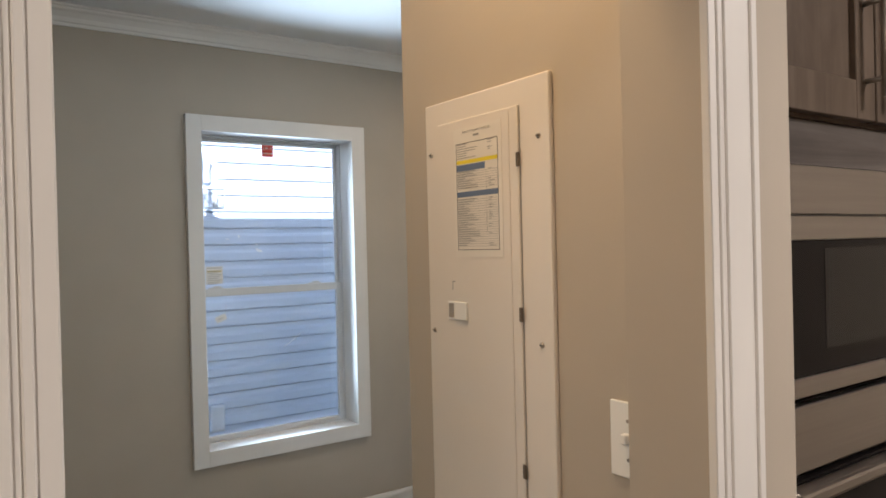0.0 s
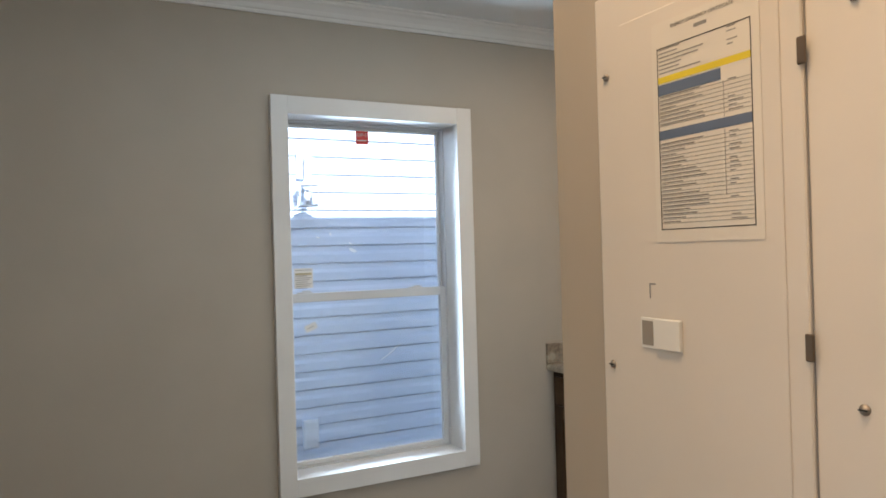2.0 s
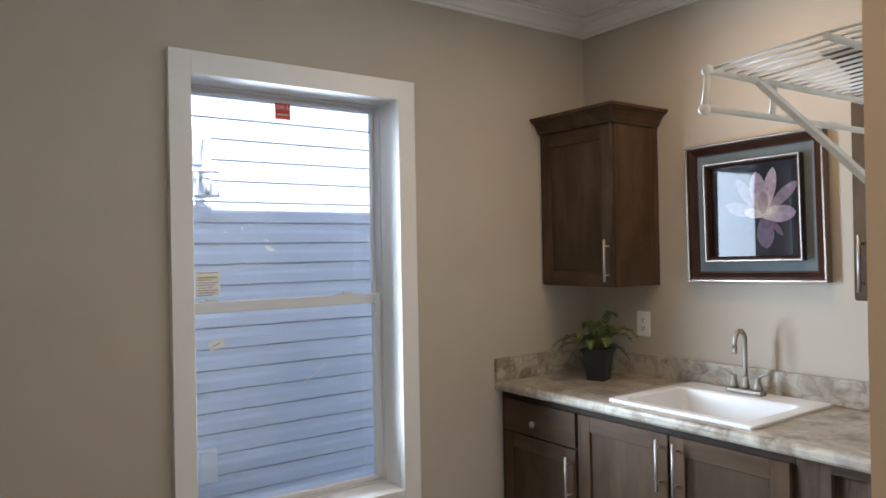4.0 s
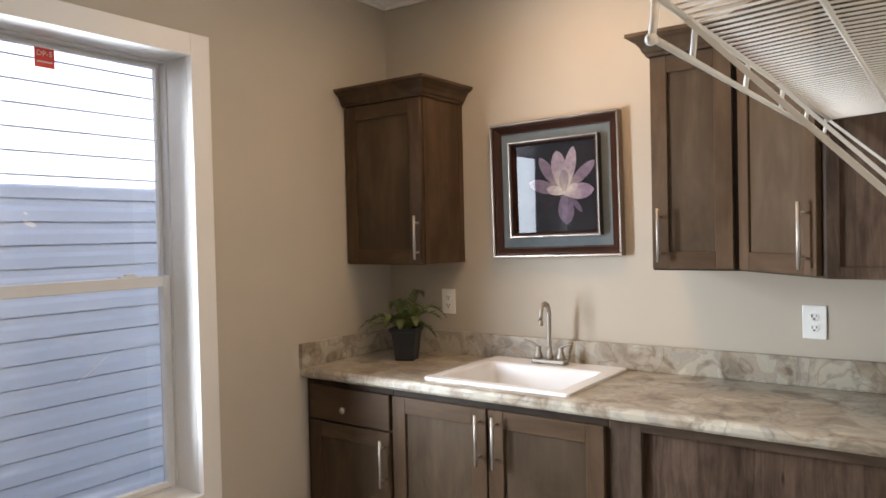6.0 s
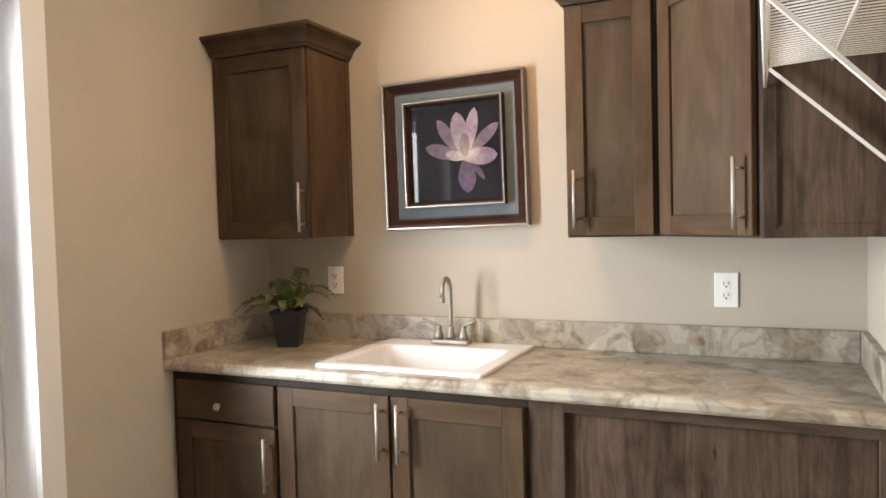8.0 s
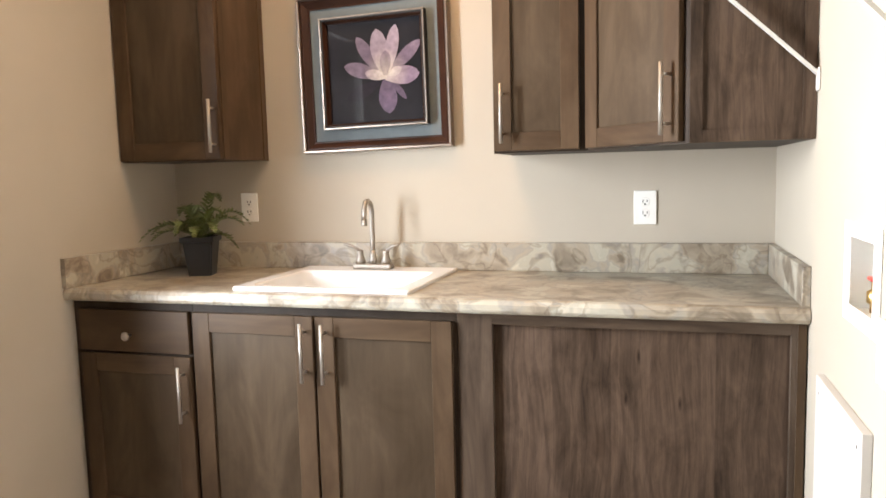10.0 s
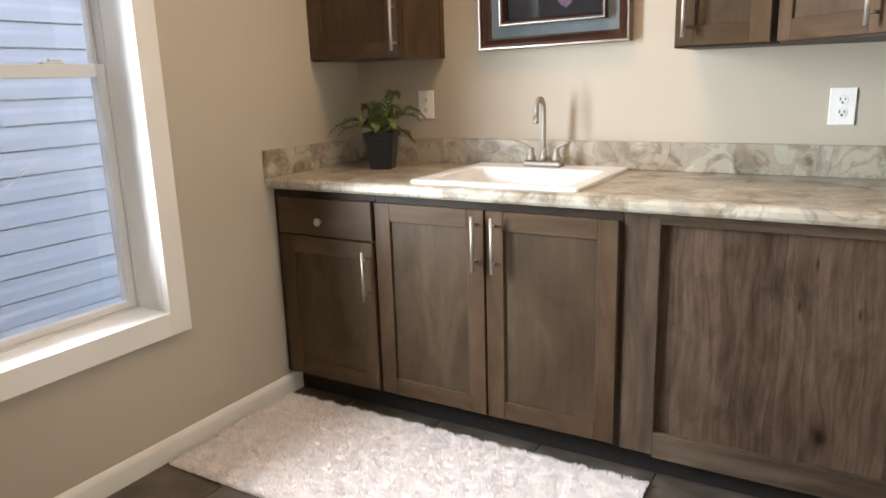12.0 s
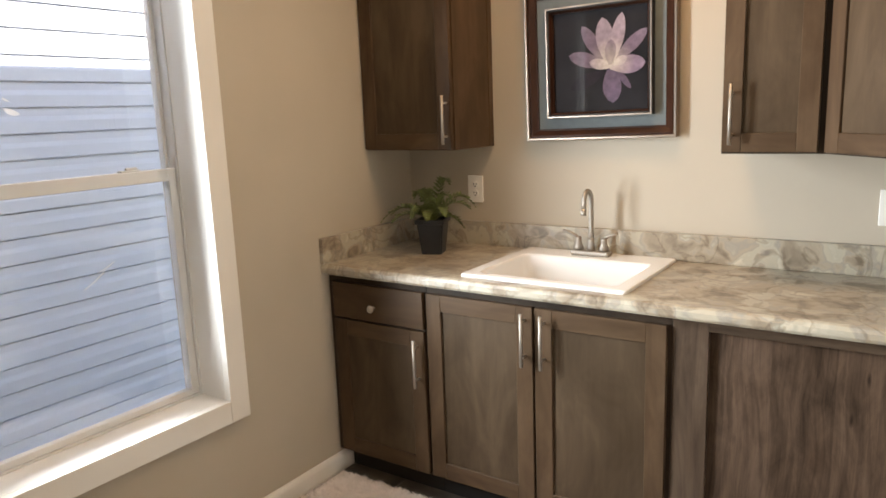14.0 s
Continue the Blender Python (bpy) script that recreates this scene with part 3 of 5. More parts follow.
def lap():
    """One course of dutch-lap siding: a flat face, a concave shoulder, and a butt edge that overhangs the course below."""
    prof = [(-0.019, 0.006), (0.0078, 0.0005), (0.0096, 0.003), (0.0092, 0.056), (0.0056, 0.068), (0.0016, 0.080), (0.000, COURSE - 0.0065), (-0.019, COURSE - 0.0065)]
    bm = bmesh.new()
    rings = [[bm.verts.new((x, y, z)) for x, z in prof] for y in (-7, 7)]
    for j in range(len(prof)):
        bm.faces.new((rings[0][j], rings[0][(j + 1) % 8], rings[1][(j + 1) % 8], rings[1][j]))
    bm.faces.new(rings[0]), bm.faces.new(rings[1])
    return finish("slat", bm, SIDING)


LAP = lap()
z = 1.718 + 0.4 - 17 * COURSE
while z < 4.85:
    o = part("slat", LAP, SIDING, neighbour)
    o.location = (0, 0, z)
    z += COURSE
part("eave", boxes((-0.4, 0.30, -7.2, 7.2, 4.9, 5.05)), TRIM, neighbour)

lantern = thing("wall_lantern", "white outdoor wall lantern with clear glass on the siding", "lantern", at=(SX + 0.016, -1.51, 1.845))
part("back_plate", boxes((0, 0.015, -0.05, 0.05, 0.20, 0.40), bevel=0.004), LANTERN, lantern)
LX = 0.092
part("arm", tube([(0.015, 0, 0.30), (0.04, 0, 0.345), (LX - 0.008, 0, 0.325), (LX, 0, 0.19)], 0.009), LANTERN, lantern)
part("roof_cap", lathe([(0.012, 0.20), (0.03, 0.175), (0.07, 0.158), (0.080, 0.154), (0.080, 0.148)], 6, (LX, 0, 0)), LANTERN, lantern)
part("glass_body", lathe([(0.062, 0.02), (0.072, 0.147), (0.0695, 0.147), (0.0595, 0.02)], 6, (LX, 0, 0)), GLASS, lantern, "clear lantern glass").visible_shadow = False
part("bulb", lathe([(0.012, 0.02), (0.014, 0.06), (0.026, 0.085), (0.024, 0.105), (0.008, 0.118)], 14, (LX, 0, 0)), LANTERN, lantern, smooth=True)
for i in range(6):
    a = radians(60 * i)
    part("corner_bar", tube([(LX + 0.064 * math.cos(a), 0.064 * math.sin(a), 0.018), (LX + 0.074 * math.cos(a), 0.074 * math.sin(a), 0.148)], 0.0028, 6), LANTERN, lantern)
part("base_ring", lathe([(0.03, 0.008), (0.072, 0.010), (0.075, 0.018)], 6, (LX, 0, 0)), LANTERN, lantern)

obox = thing("outdoor_outlet_box", "white weatherproof outlet cover on the siding", "outlet cover", at=(SX + 0.016, -1.510, 0.235))
part("housing", boxes((0, 0.035, -0.052, 0.052, 0, 0.195), bevel=0.006, seg=2), LANTERN, obox)
part("lid", boxes((0.036, 0.046, -0.046, 0.046, 0.01, 0.185), bevel=0.005, seg=2), LANTERN, obox)

# a pale scuff on the lower pane
scuff = thing("glass_scuff", "pale scratch mark on the lower window pane", "scuff mark", at=(-0.1553, -1.485, 1.035))
part("streak", tube([(0, -0.055, -0.034), (0, -0.02, -0.016), (0, 0.02, 0.012)], 0.0022, 6), PALEMARK, scuff)
part("streak", tube([(0, -0.005, 0.010), (0, 0.030, 0.022), (0, 0.055, 0.036)], 0.0016, 6), PALEMARK, scuff)

# thin pale blobs of rough glass on the upper pane
marks = thing("pane_marks", "pale flat marks on the upper window pane", "smudge", at=(-0.1885, -1.65, 1.565))
for sy, sz, sw_, sh, tilt in ((-0.012, -0.015, 0.022, 0.0085, -22), (-0.024, 0.020, 0.010, 0.0035, -30), (-0.125, 0.066, 0.004, 0.010, 15), (-0.190, 0.052, 0.012, 0.003, -10)):
    bm = bmesh.new()
    bm.faces.new([bm.verts.new((0, sw_ * math.cos(a) * (1 + 0.18 * math.sin(3 * a)), sh * math.sin(a))) for a in [i * math.pi / 7 for i in range(14)]])
    solid = bmesh.ops.extrude_face_region(bm, geom=bm.faces[:])
    bmesh.ops.translate(bm, vec=(0.0006, 0, 0), verts=[v for v in solid["geom"] if isinstance(v, bmesh.types.BMVert)])
    bmesh.ops.transform(bm, matrix=Matrix.Translation((0, sy, sz)) @ Euler((radians(tilt), 0, 0)).to_matrix().to_4x4(), verts=bm.verts)
    part("pale_mark", bm, PALEMARK, marks)

# stickers on the panes
UPX, LOX = -0.1895, -0.1555


def text_mesh(words, size, material, thick=0.0):
    c = bpy.data.curves.new("words", "FONT")
    c.body, c.size, c.align_x, c.align_y, c.extrude, c.resolution_u = words, size, "CENTER", "CENTER", thick, 2
    ob = new("words", c)
    dg = bpy.context.evaluated_depsgraph_get()
    me = bpy.data.meshes.new_from_object(ob.evaluated_get(dg))
    bpy.data.objects.remove(ob)
    me.materials.clear()
    me.materials.append(material)
    return me


st = thing("window_sticker", "red rating sticker with white letters on the glass", "sticker", at=(UPX, -1.596, 2.112))
part("backing", boxes((0, 0.0008, -0.033, 0.033, -0.033, 0.033)), RED, st)
o = part("lettering", text_mesh("DP-5", 0.026, PAPER), PAPER, st, "white lettering")
o.matrix_basis = Matrix.Translation((0.0014, 0, 0.014)) @ Euler((radians(90), 0, radians(90))).to_matrix().to_4x4()
part("text_bar", boxes((0.001, 0.0014, -0.026, 0.026, -0.016, -0.011)), PAPER, st)
st2 = thing("paper_label", "creased cream paper label on the upper pane", "label", at=(UPX, -1.915, 1.4215))
part("paper", boxes((0, 0.0008, -0.046, 0.046, -0.048, 0.048)), PAPER, st2)
part("colour_band", boxes((0.001, 0.0012, -0.040, 0.040, 0.016, 0.026)), YELLOWED, st2, "faded yellow band")
for i in range(9):
    part("text_bar", boxes((0.001, 0.0013, -0.040 + 0.006 * (i % 2), 0.040 - 0.011 * (i % 3), 0.038 - i * 0.0098 - (0.008 if i else 0), 0.0408 - i * 0.0098 - (0.008 if i else 0))), SHADE_AND_PRINT, st2)
st3 = thing("paper_tag", "small tilted paper tag on the lower pane", "label", at=(LOX, -1.895, 1.188))
o = part("paper", boxes((0, 0.0008, -0.030, 0.030, -0.017, 0.017)), PAPER, st3)
o.rotation_euler = (radians(22), 0, 0)
o = part("text_bar", boxes((0.001, 0.0013, -0.020, 0.014, -0.002, 0.001)), SHADE_AND_PRINT, st3)
o.rotation_euler = (radians(22), 0, 0)


# ---- cabinets ----
def shaker(parent, name, x0, x1, z0, z1, y, rail=0.064, th=0.019, wood_a=DOORWOOD, wood_b=RAILWOOD):
    """A frame-and-panel door whose back lies at y; it faces -y."""
    f = y - th
    d = part(name, boxes((x0 + 0.002, x1 - 0.002, f + 0.009, y, z0 + 0.002, z1 - 0.002)), DOORPANEL, parent)
    part("stile", boxes((x0, x0 + rail, f, y - 0.001, z0, z1), bevel=0.0016), wood_a, d)
    part("stile", boxes((x1 - rail, x1, f, y - 0.001, z0, z1), bevel=0.0016), wood_a, d)
    part("rail", boxes((x0 + rail, x1 - rail, f + 0.0004, y - 0.001, z0, z0 + rail), bevel=0.0012), wood_b, d)
    part("rail", boxes((x0 + rail, x1 - rail, f + 0.0004, y - 0.001, z1 - rail, z1), bevel=0.0012), wood_b, d)
    return d


def pull(parent, x, z0, z1, y):
    """A bar pull on two posts, standing off a face at y."""
    bm = tube([(x, y - 0.032, z0), (x, y - 0.032, z1)], 0.006, 12)
    L = z1 - z0
    for z in (z0 + 0.16 * L, z1 - 0.16 * L):
        tube([(x, y, z), (x, y - 0.030, z)], 0.0045, 10, bm)
    part("handle", bm, NICKEL, parent, "brushed nickel bar handle", smooth=True)


FRONT = -0.596  # face frames of the base units
CX = 0.004

c1 = thing("drawer_cabinet", "dark stained base cabinet with a drawer over a door", "cabinet", at=(CX, 0, 0))
part("carcass", boxes((-0.016, 0.473, -0.578, -0.02, 0.10, 0.872)), DOORWOOD, c1)
part("face_frame", boxes((-0.016, 0.026, FRONT, -0.5785, 0.10, 0.872), (0.447, 0.473, FRONT, -0.5785, 0.10, 0.872), (0.026, 0.447, FRONT, -0.5785, 0.835, 0.872), (0.026, 0.447, FRONT, -0.5785, 0.10, 0.13), (0.026, 0.447, FRONT, -0.5785, 0.675, 0.715)), GAPSHADEWOOD, c1)
part("toe_kick", boxes((-0.016, 0.473, -0.53, -0.51, 0, 0.0995)), TOEBLACK, c1)
dr = part("drawer_front", boxes((0.016, 0.464, FRONT - 0.0195, FRONT - 0.0005, 0.699, 0.844), bevel=0.002), RAILWOOD, c1)
part("knob", lathe([(0.006, 0), (0.006, 0.014), (0.014, 0.018), (0.016, 0.024), (0.013, 0.029), (0.004, 0.031)], 20, (0.229, FRONT - 0.0195, 0.757), Euler((radians(90), 0, 0)).to_matrix().to_4x4()), NICKEL, dr, "round brushed nickel knob", smooth=True)
d = shaker(c1, "door", 0.016, 0.464, 0.111, 0.690, FRONT - 0.0005)
pull(d, 0.438, 0.473, 0.663, FRONT - 0.0195)

c2 = thing("sink_cabinet", "dark stained two-door sink base cabinet", "cabinet", at=(CX, 0, 0))
part("carcass", boxes((0.475, 0.60, -0.578, -0.02, 0.10, 0.872), (1.25, 1.388, -0.578, -0.02, 0.10, 0.872), (0.60, 1.25, -0.578, -0.02, 0.10, 0.12)), DOORWOOD, c2)
part("face_frame", boxes((0.475, 0.50, FRONT, -0.5785, 0.10, 0.872), (1.35, 1.388, FRONT, -0.5785, 0.10, 0.872), (0.50, 1.35, FRONT, -0.5785, 0.835, 0.872), (0.50, 1.35, FRONT, -0.5785, 0.10, 0.13), (0.90, 0.95, FRONT, -0.5785, 0.13, 0.835)), GAPSHADEWOOD, c2)
part("toe_kick", boxes((0.475, 1.388, -0.53, -0.51, 0, 0.0995)), TOEBLACK, c2)
d = shaker(c2, "door", 0.481, 0.922, 0.113, 0.844, FRONT - 0.0005)
pull(d, 0.895, 0.639, 0.827, FRONT - 0.0195)
d = shaker(c2, "door", 0.930, 1.376, 0.113, 0.844, FRONT - 0.0005)
pull(d, 0.967, 0.639, 0.827, FRONT - 0.0195)

c3 = thing("panelled_counter_end", "dark stained frame with a wood-grained panel closing the counter", "cabinet", at=(CX, 0, 0))
part("stile", boxes((1.390, 1.496, FRONT - 0.004, -0.578, 0.10, 0.872), bevel=0.001), GREYWOOD, c3)
part("stile", boxes((2.290, 2.318, FRONT - 0.004, -0.578, 0.02, 0.872), bevel=0.001), GREYWOOD, c3)
part("rail", boxes((1.496, 2.290, FRONT - 0.004, -0.578, 0.838, 0.872), bevel=0.001), GREYRAIL, c3)
part("rail", boxes((1.496, 2.290, FRONT - 0.004, -0.578, 0.09, 0.174), bevel=0.001), GREYRAIL, c3)
part("panel", boxes((1.496, 2.290, FRONT + 0.014, -0.578, 0.174, 0.838)), PANELWOOD, c3, "wood-grained brown panel with knots")
part("toe_kick", boxes((1.390, 2.318, -0.53, -0.51, 0, 0.0895)), TOEBLACK, c3)
part("scribe", boxes((2.304, 2.325, FRONT - 0.012, FRONT - 0.0045, 0.02, 0.872), bevel=0.001), DOORWOOD, c3)

# worktop with rolled front edge, cut out round the sink
SKX0, SKX1, SKY0, SKY1 = 0.660, 1.200, -0.545, -0.075
top = thing("countertop", "brown and cream stone-patterned laminate countertop with backsplash", "countertop")
ROLL = [(-0.60, 0.9165), (-0.625, 0.9175), (-0.636, 0.913), (-0.642, 0.903), (-0.642, 0.887), (-0.637, 0.878), (-0.630, 0.8745), (-0.60, 0.8745)]
bm = bmesh.new()
rings = [[bm.verts.new((x, y, z)) for y, z in ROLL] for x in (WX + 0.002, RX - 0.003)]
for j in range(8):
    bm.faces.new((rings[0][j], rings[0][(j + 1) % 8], rings[1][(j + 1) % 8], rings[1][j]))
bm.faces.new(rings[0]), bm.faces.new(rings[1])
part("front_edge", bm, MARBLE, top, smooth=False)
bm = bmesh.new()
corners = lambda x0, x1, y0, y1, z: [bm.verts.new(c) for c in ((x0, y0, z), (x1, y0, z), (x1, y1, z), (x0, y1, z))]
outer = [corners(WX + 0.002, RX - 0.003, -0.60, -0.002, z) for z in (0.8745, 0.9165)]
inner = [corners(SKX0, SKX1, SKY0, SKY1, z) for z in (0.8745, 0.9165)]
for i in range(4):
    k = (i + 1) % 4
    bm.faces.new((outer[0][i], outer[0][k], inner[0][k], inner[0][i]))
    bm.faces.new((outer[1][i], outer[1][k], inner[1][k], inner[1][i]))
    bm.faces.new((outer[0][i], outer[0][k], outer[1][k], outer[1][i]))
    bm.faces.new((inner[0][i], inner[0][k], inner[1][k], inner[1][i]))
part("slab", bm, MARBLE, top)
part("backsplash", boxes((WX + 0.022, RX - 0.022, -0.021, -0.001, 0.917, 1.021), bevel=0.0015), MARBLE, top)
part("side_splash", boxes((WX + 0.001, WX + 0.021, -0.643, -0.001, 0.917, 1.021), bevel=0.0015), MARBLE, top)
part("side_splash", boxes((RX - 0.021, RX - 0.001, -0.622, -0.001, 0.917, 1.021), bevel=0.0015), MARBLE, top)

# drop-in sink: rim, sloping basin
sink = thing("utility_sink", "white acrylic drop-in sink with a wide flat rim", "sink", at=(0, 0, 0.9168))


def ring_loop(bm, x0, x1, y0, y1, z, r, n=5):
    vs = []
    for cx, cy, a0 in ((x1 - r, y1 - r, 0), (x0 + r, y1 - r, 90), (x0 + r, y0 + r, 180), (x1 - r, y0 + r, 270)):
        for i in range(n + 1):
            a = radians(a0 + 90 * i / n)
            vs.append(bm.verts.new((cx + r * math.cos(a), cy + r * math.sin(a), z)))
    return vs


bm = bmesh.new()
loops = [ring_loop(bm, 0.622, 1.240, -0.585, -0.035, 0.0, 0.012), ring_loop(bm, 0.622, 1.240, -0.585, -0.035, 0.009, 0.012), ring_loop(bm, 0.626, 1.236, -0.581, -0.039, 0.012, 0.012),
         ring_loop(bm, 0.668, 1.192, -0.545, -0.165, 0.012, 0.030), ring_loop(bm, 0.675, 1.185, -0.538, -0.172, 0.006, 0.030), ring_loop(bm, 0.710, 1.150, -0.505, -0.205, -0.17, 0.05), ring_loop(bm, 0.740, 1.120, -0.475, -0.235, -0.20, 0.06)]
for a, b in zip(loops, loops[1:]):
    for i in range(len(a)):
        bm.faces.new((a[i], a[(i + 1) % len(a)], b[(i + 1) % len(b)], b[i]))
bm.faces.new(loops[-1])
part("basin", bm, SINKWHITE, sink)
part("drain", lathe([(0.045, 0), (0.045, 0.003), (0.03, 0.004), (0.028, 0.001)], 24, (0.93, -0.355, -0.1995)), NICKEL, sink, smooth=True)

tap = thing("faucet", "brushed nickel two-handle gooseneck faucet on the sink rim", "faucet", at=(0.927, -0.105, 0.9290))
part("base_plate", boxes((-0.078, 0.078, -0.024, 0.024, 0, 0.020), bevel=0.007, seg=3), NICKEL, tap, smooth=False)
neck = [(0, 0, 0.02), (0, 0, 0.10), (0, 0, 0.215)]
for i in range(1, 10):
    a = radians(20 * i)
    neck.append((0, -0.036 * (1 - math.cos(a)), 0.215 + 0.042 * math.sin(a)))
neck.append((0, -0.074, 0.190))
part("spout", tube(neck, 0.0095, 14), NICKEL, tap, smooth=True)
part("spout_collar", lathe([(0.016, 0.02), (0.016, 0.035), (0.012, 0.05), (0.0105, 0.07)], 18), NICKEL, tap, smooth=True)
part("aerator", lathe([(0.0100, 0.168), (0.0108, 0.172), (0.0108, 0.192)], 16, (0, -0.074, 0)), NICKEL, tap, smooth=True)
for s in (-1, 1):
    h = part("handle_body", lathe([(0.019, 0.02), (0.019, 0.034), (0.013, 0.046), (0.011, 0.060), (0.013, 0.068), (0.004, 0.074)], 18, (s * 0.052, 0, 0)), NICKEL, tap, smooth=True)
    part("lever", tube([(s * 0.052, 0, 0.062), (s * 0.066, -0.006, 0.078), (s * 0.085, -0.010, 0.087), (s * 0.112, -0.014, 0.096)], 0.0072, 10, r_end=0.0052), NICKEL, h, smooth=True)

# wall cabinets
UZ0, UZ1 = 1.352, 2.096
CROWN = [(0, 0), (0.006, 0), (0.010, 0.010), (0.016, 0.014), (0.022, 0.030), (0.036, 0.048), (0.050, 0.056), (0.056, 0.062), (0.062, 0.064), (0.062, 0.076), (0, 0.076)]


def crown(path, z):
    return sweep(path, [(o, z + h) for o, h in CROWN])


w1 = thing("corner_wall_cabinet", "dark stained single-door wall cabinet beside the window wall", "wall cabinet", at=(0.003, 0, 0))
part("body", boxes((-0.016, 0.435, -0.306, -0.001, UZ0, UZ1), bevel=0.001), DOORWOOD, w1)
part("side_stile", boxes((0.4352, 0.438, -0.306, -0.275, UZ0, UZ1), (0.4352, 0.438, -0.034, -0.001, UZ0, UZ1)), DOORWOOD, w1)
d = shaker(w1, "door", -0.010, 0.432, UZ0 + 0.004, UZ1 - 0.012, -0.3065)
pull(d, 0.413, UZ0 + 0.025, UZ0 + 0.215, -0.3255)
part("cornice", crown([(-0.015, -0.3275), (0.4385, -0.3275), (0.4385, -0.001)][::1], UZ1 - 0.008), DOORWOOD, w1)

w2 = thing("narrow_wall_cabinet", "narrow dark stained wall cabinet beside the picture", "wall cabinet", at=(1.448, 0, 0))
part("body", boxes((0, 0.298, -0.306, -0.001, UZ0 - 0.012, UZ1), bevel=0.001), GAPSHADEWOOD, w2)
d = shaker(w2, "door", 0.004, 0.276, UZ0 - 0.006, UZ1 - 0.012, -0.3065, rail=0.058)
pull(d, 0.034, UZ0 + 0.018, UZ0 + 0.205, -0.3255)

w3 = thing("diagonal_wall_cabinet", "dark stained diagonal corner wall cabinet with a slanted door", "wall cabinet", at=(1.748, 0, 0))
E0, E1 = 0.290, 0.583
bm = bmesh.new()
foot = [(0, -0.001), (0, -0.306), (E0, -0.628), (E1, -0.628), (E1, -0.001)]
lo = [bm.verts.new((x, y, UZ0 - 0.012)) for x, y in foot]
hi = [bm.verts.new((x, y, UZ1)) for x, y in foot]
bm.faces.new(lo), bm.faces.new(hi)
for i in range(5):
    bm.faces.new((lo[i], lo[(i + 1) % 5], hi[(i + 1) % 5], hi[i]))
part("body", bm, GAPSHADEWOOD, w3)
DL = math.hypot(E0, 0.322)
dang = math.degrees(math.atan2(-0.322, E0))
slant = shaker(w3, "door", 0.012, DL - 0.020, UZ0 - 0.006, UZ1 - 0.012, -0.0005, rail=0.058)
slant.matrix_basis = pose(0, -0.306, 0, 0, 0, dang)
pull(slant, DL - 0.050, UZ0 + 0.012, UZ0 + 0.200, -0.0195)
part("side_panel", boxes((E0 + 0.030, E1 - 0.030, -0.632, -0.6285, UZ0 + 0.02, UZ1)), PANELWOOD, w3, "wood-grained brown side panel")
part("side_stile", boxes((E0, E0 + 0.030, -0.638, -0.6285, UZ0 - 0.012, UZ1), (E1 - 0.030, E1, -0.638, -0.6285, UZ0 - 0.012, UZ1), (E0 + 0.030, E1 - 0.030, -0.637, -0.6285, UZ0 - 0.012, UZ0 + 0.02)), PANELWOOD, w3)
part("cornice", crown([(-0.300, -0.001), (-0.300, -0.3275), (0.003, -0.3275), (E0 + 0.006, -0.6405), (E1, -0.6405)][::1], UZ1 - 0.008), DOORWOOD, w3)

# ---- picture ----
# it hangs a little askew
pic = thing("framed_lotus_print", "framed pink lotus print with blue-grey mat and silver edges", "picture")
pic.matrix_basis = pose(0.622, -0.002, 1.372, 0, -0.9, 0)
PW, PH = 0.608, 0.594
IX0, IX1, IZ0, IZ1 = 0.097, 0.520, 0.087, 0.507   # inner frame


def frame_ring(x0, x1, z0, z1, w, y0, y1, bevel=0.001):
    return boxes((x0, x1, y0, y1, z0, z0 + w), (x0, x1, y0, y1, z1 - w, z1), (x0, x0 + w, y0, y1, z0 + w, z1 - w), (x1 - w, x1, y0, y1, z0 + w, z1 - w), bevel=bevel)


def slope_ring(x0, x1, z0, z1, w, y0, y1):
    """A frame whose face falls from y0 at its outer edge to y1 at its inner edge, mitred at the corners."""
    bm = bmesh.new()
    rows = [[bm.verts.new((x, y, z)) for x, z in ((x0 + e, z0 + e), (x1 - e, z0 + e), (x1 - e, z1 - e), (x0 + e, z1 - e))] for e, y in ((0, 0), (0, y0), (w * 0.25, y0 - 0.001), (w * 0.8, y1), (w, y1 - 0.001), (w, 0))]
    for a, b in zip(rows, rows[1:] + rows[:1]):
        for i in range(4):
            bm.faces.new((a[i], a[(i + 1) % 4], b[(i + 1) % 4], b[i]))
    return bm


part("outer_edge", frame_ring(0, PW, 0, PH, 0.011, -0.042, 0, 0.0025), SILVER, pic, "champagne silver outer edge")
part("frame", slope_ring(0.011, PW - 0.011, 0.011, PH - 0.011, 0.034, -0.030, -0.017), FRAMEWOOD, pic, "dark mahogany frame")
part("mat_board", boxes((0.045, PW - 0.042, -0.012, -0.002, 0.043, PH - 0.043)), MATBOARD, pic)
part("inner_box", frame_ring(IX0, IX1, IZ0, IZ1, 0.012, -0.0455, -0.0122), SLOT, pic)
part("inner_frame", frame_ring(IX0, IX1, IZ0, IZ1, 0.0065, -0.050, -0.0457), SILVER, pic, "thin silver inner frame")
part("inner_bevel", slope_ring(IX0 + 0.012, IX1 - 0.012, IZ0 + 0.012, IZ1 - 0.012, 0.009, -0.042, -0.030), FRAMEWOOD, pic)
part("photo", boxes((IX0 + 0.013, IX1 - 0.013, -0.018, -0.0145, IZ0 + 0.013, IZ1 - 0.013)), PHOTO, pic)


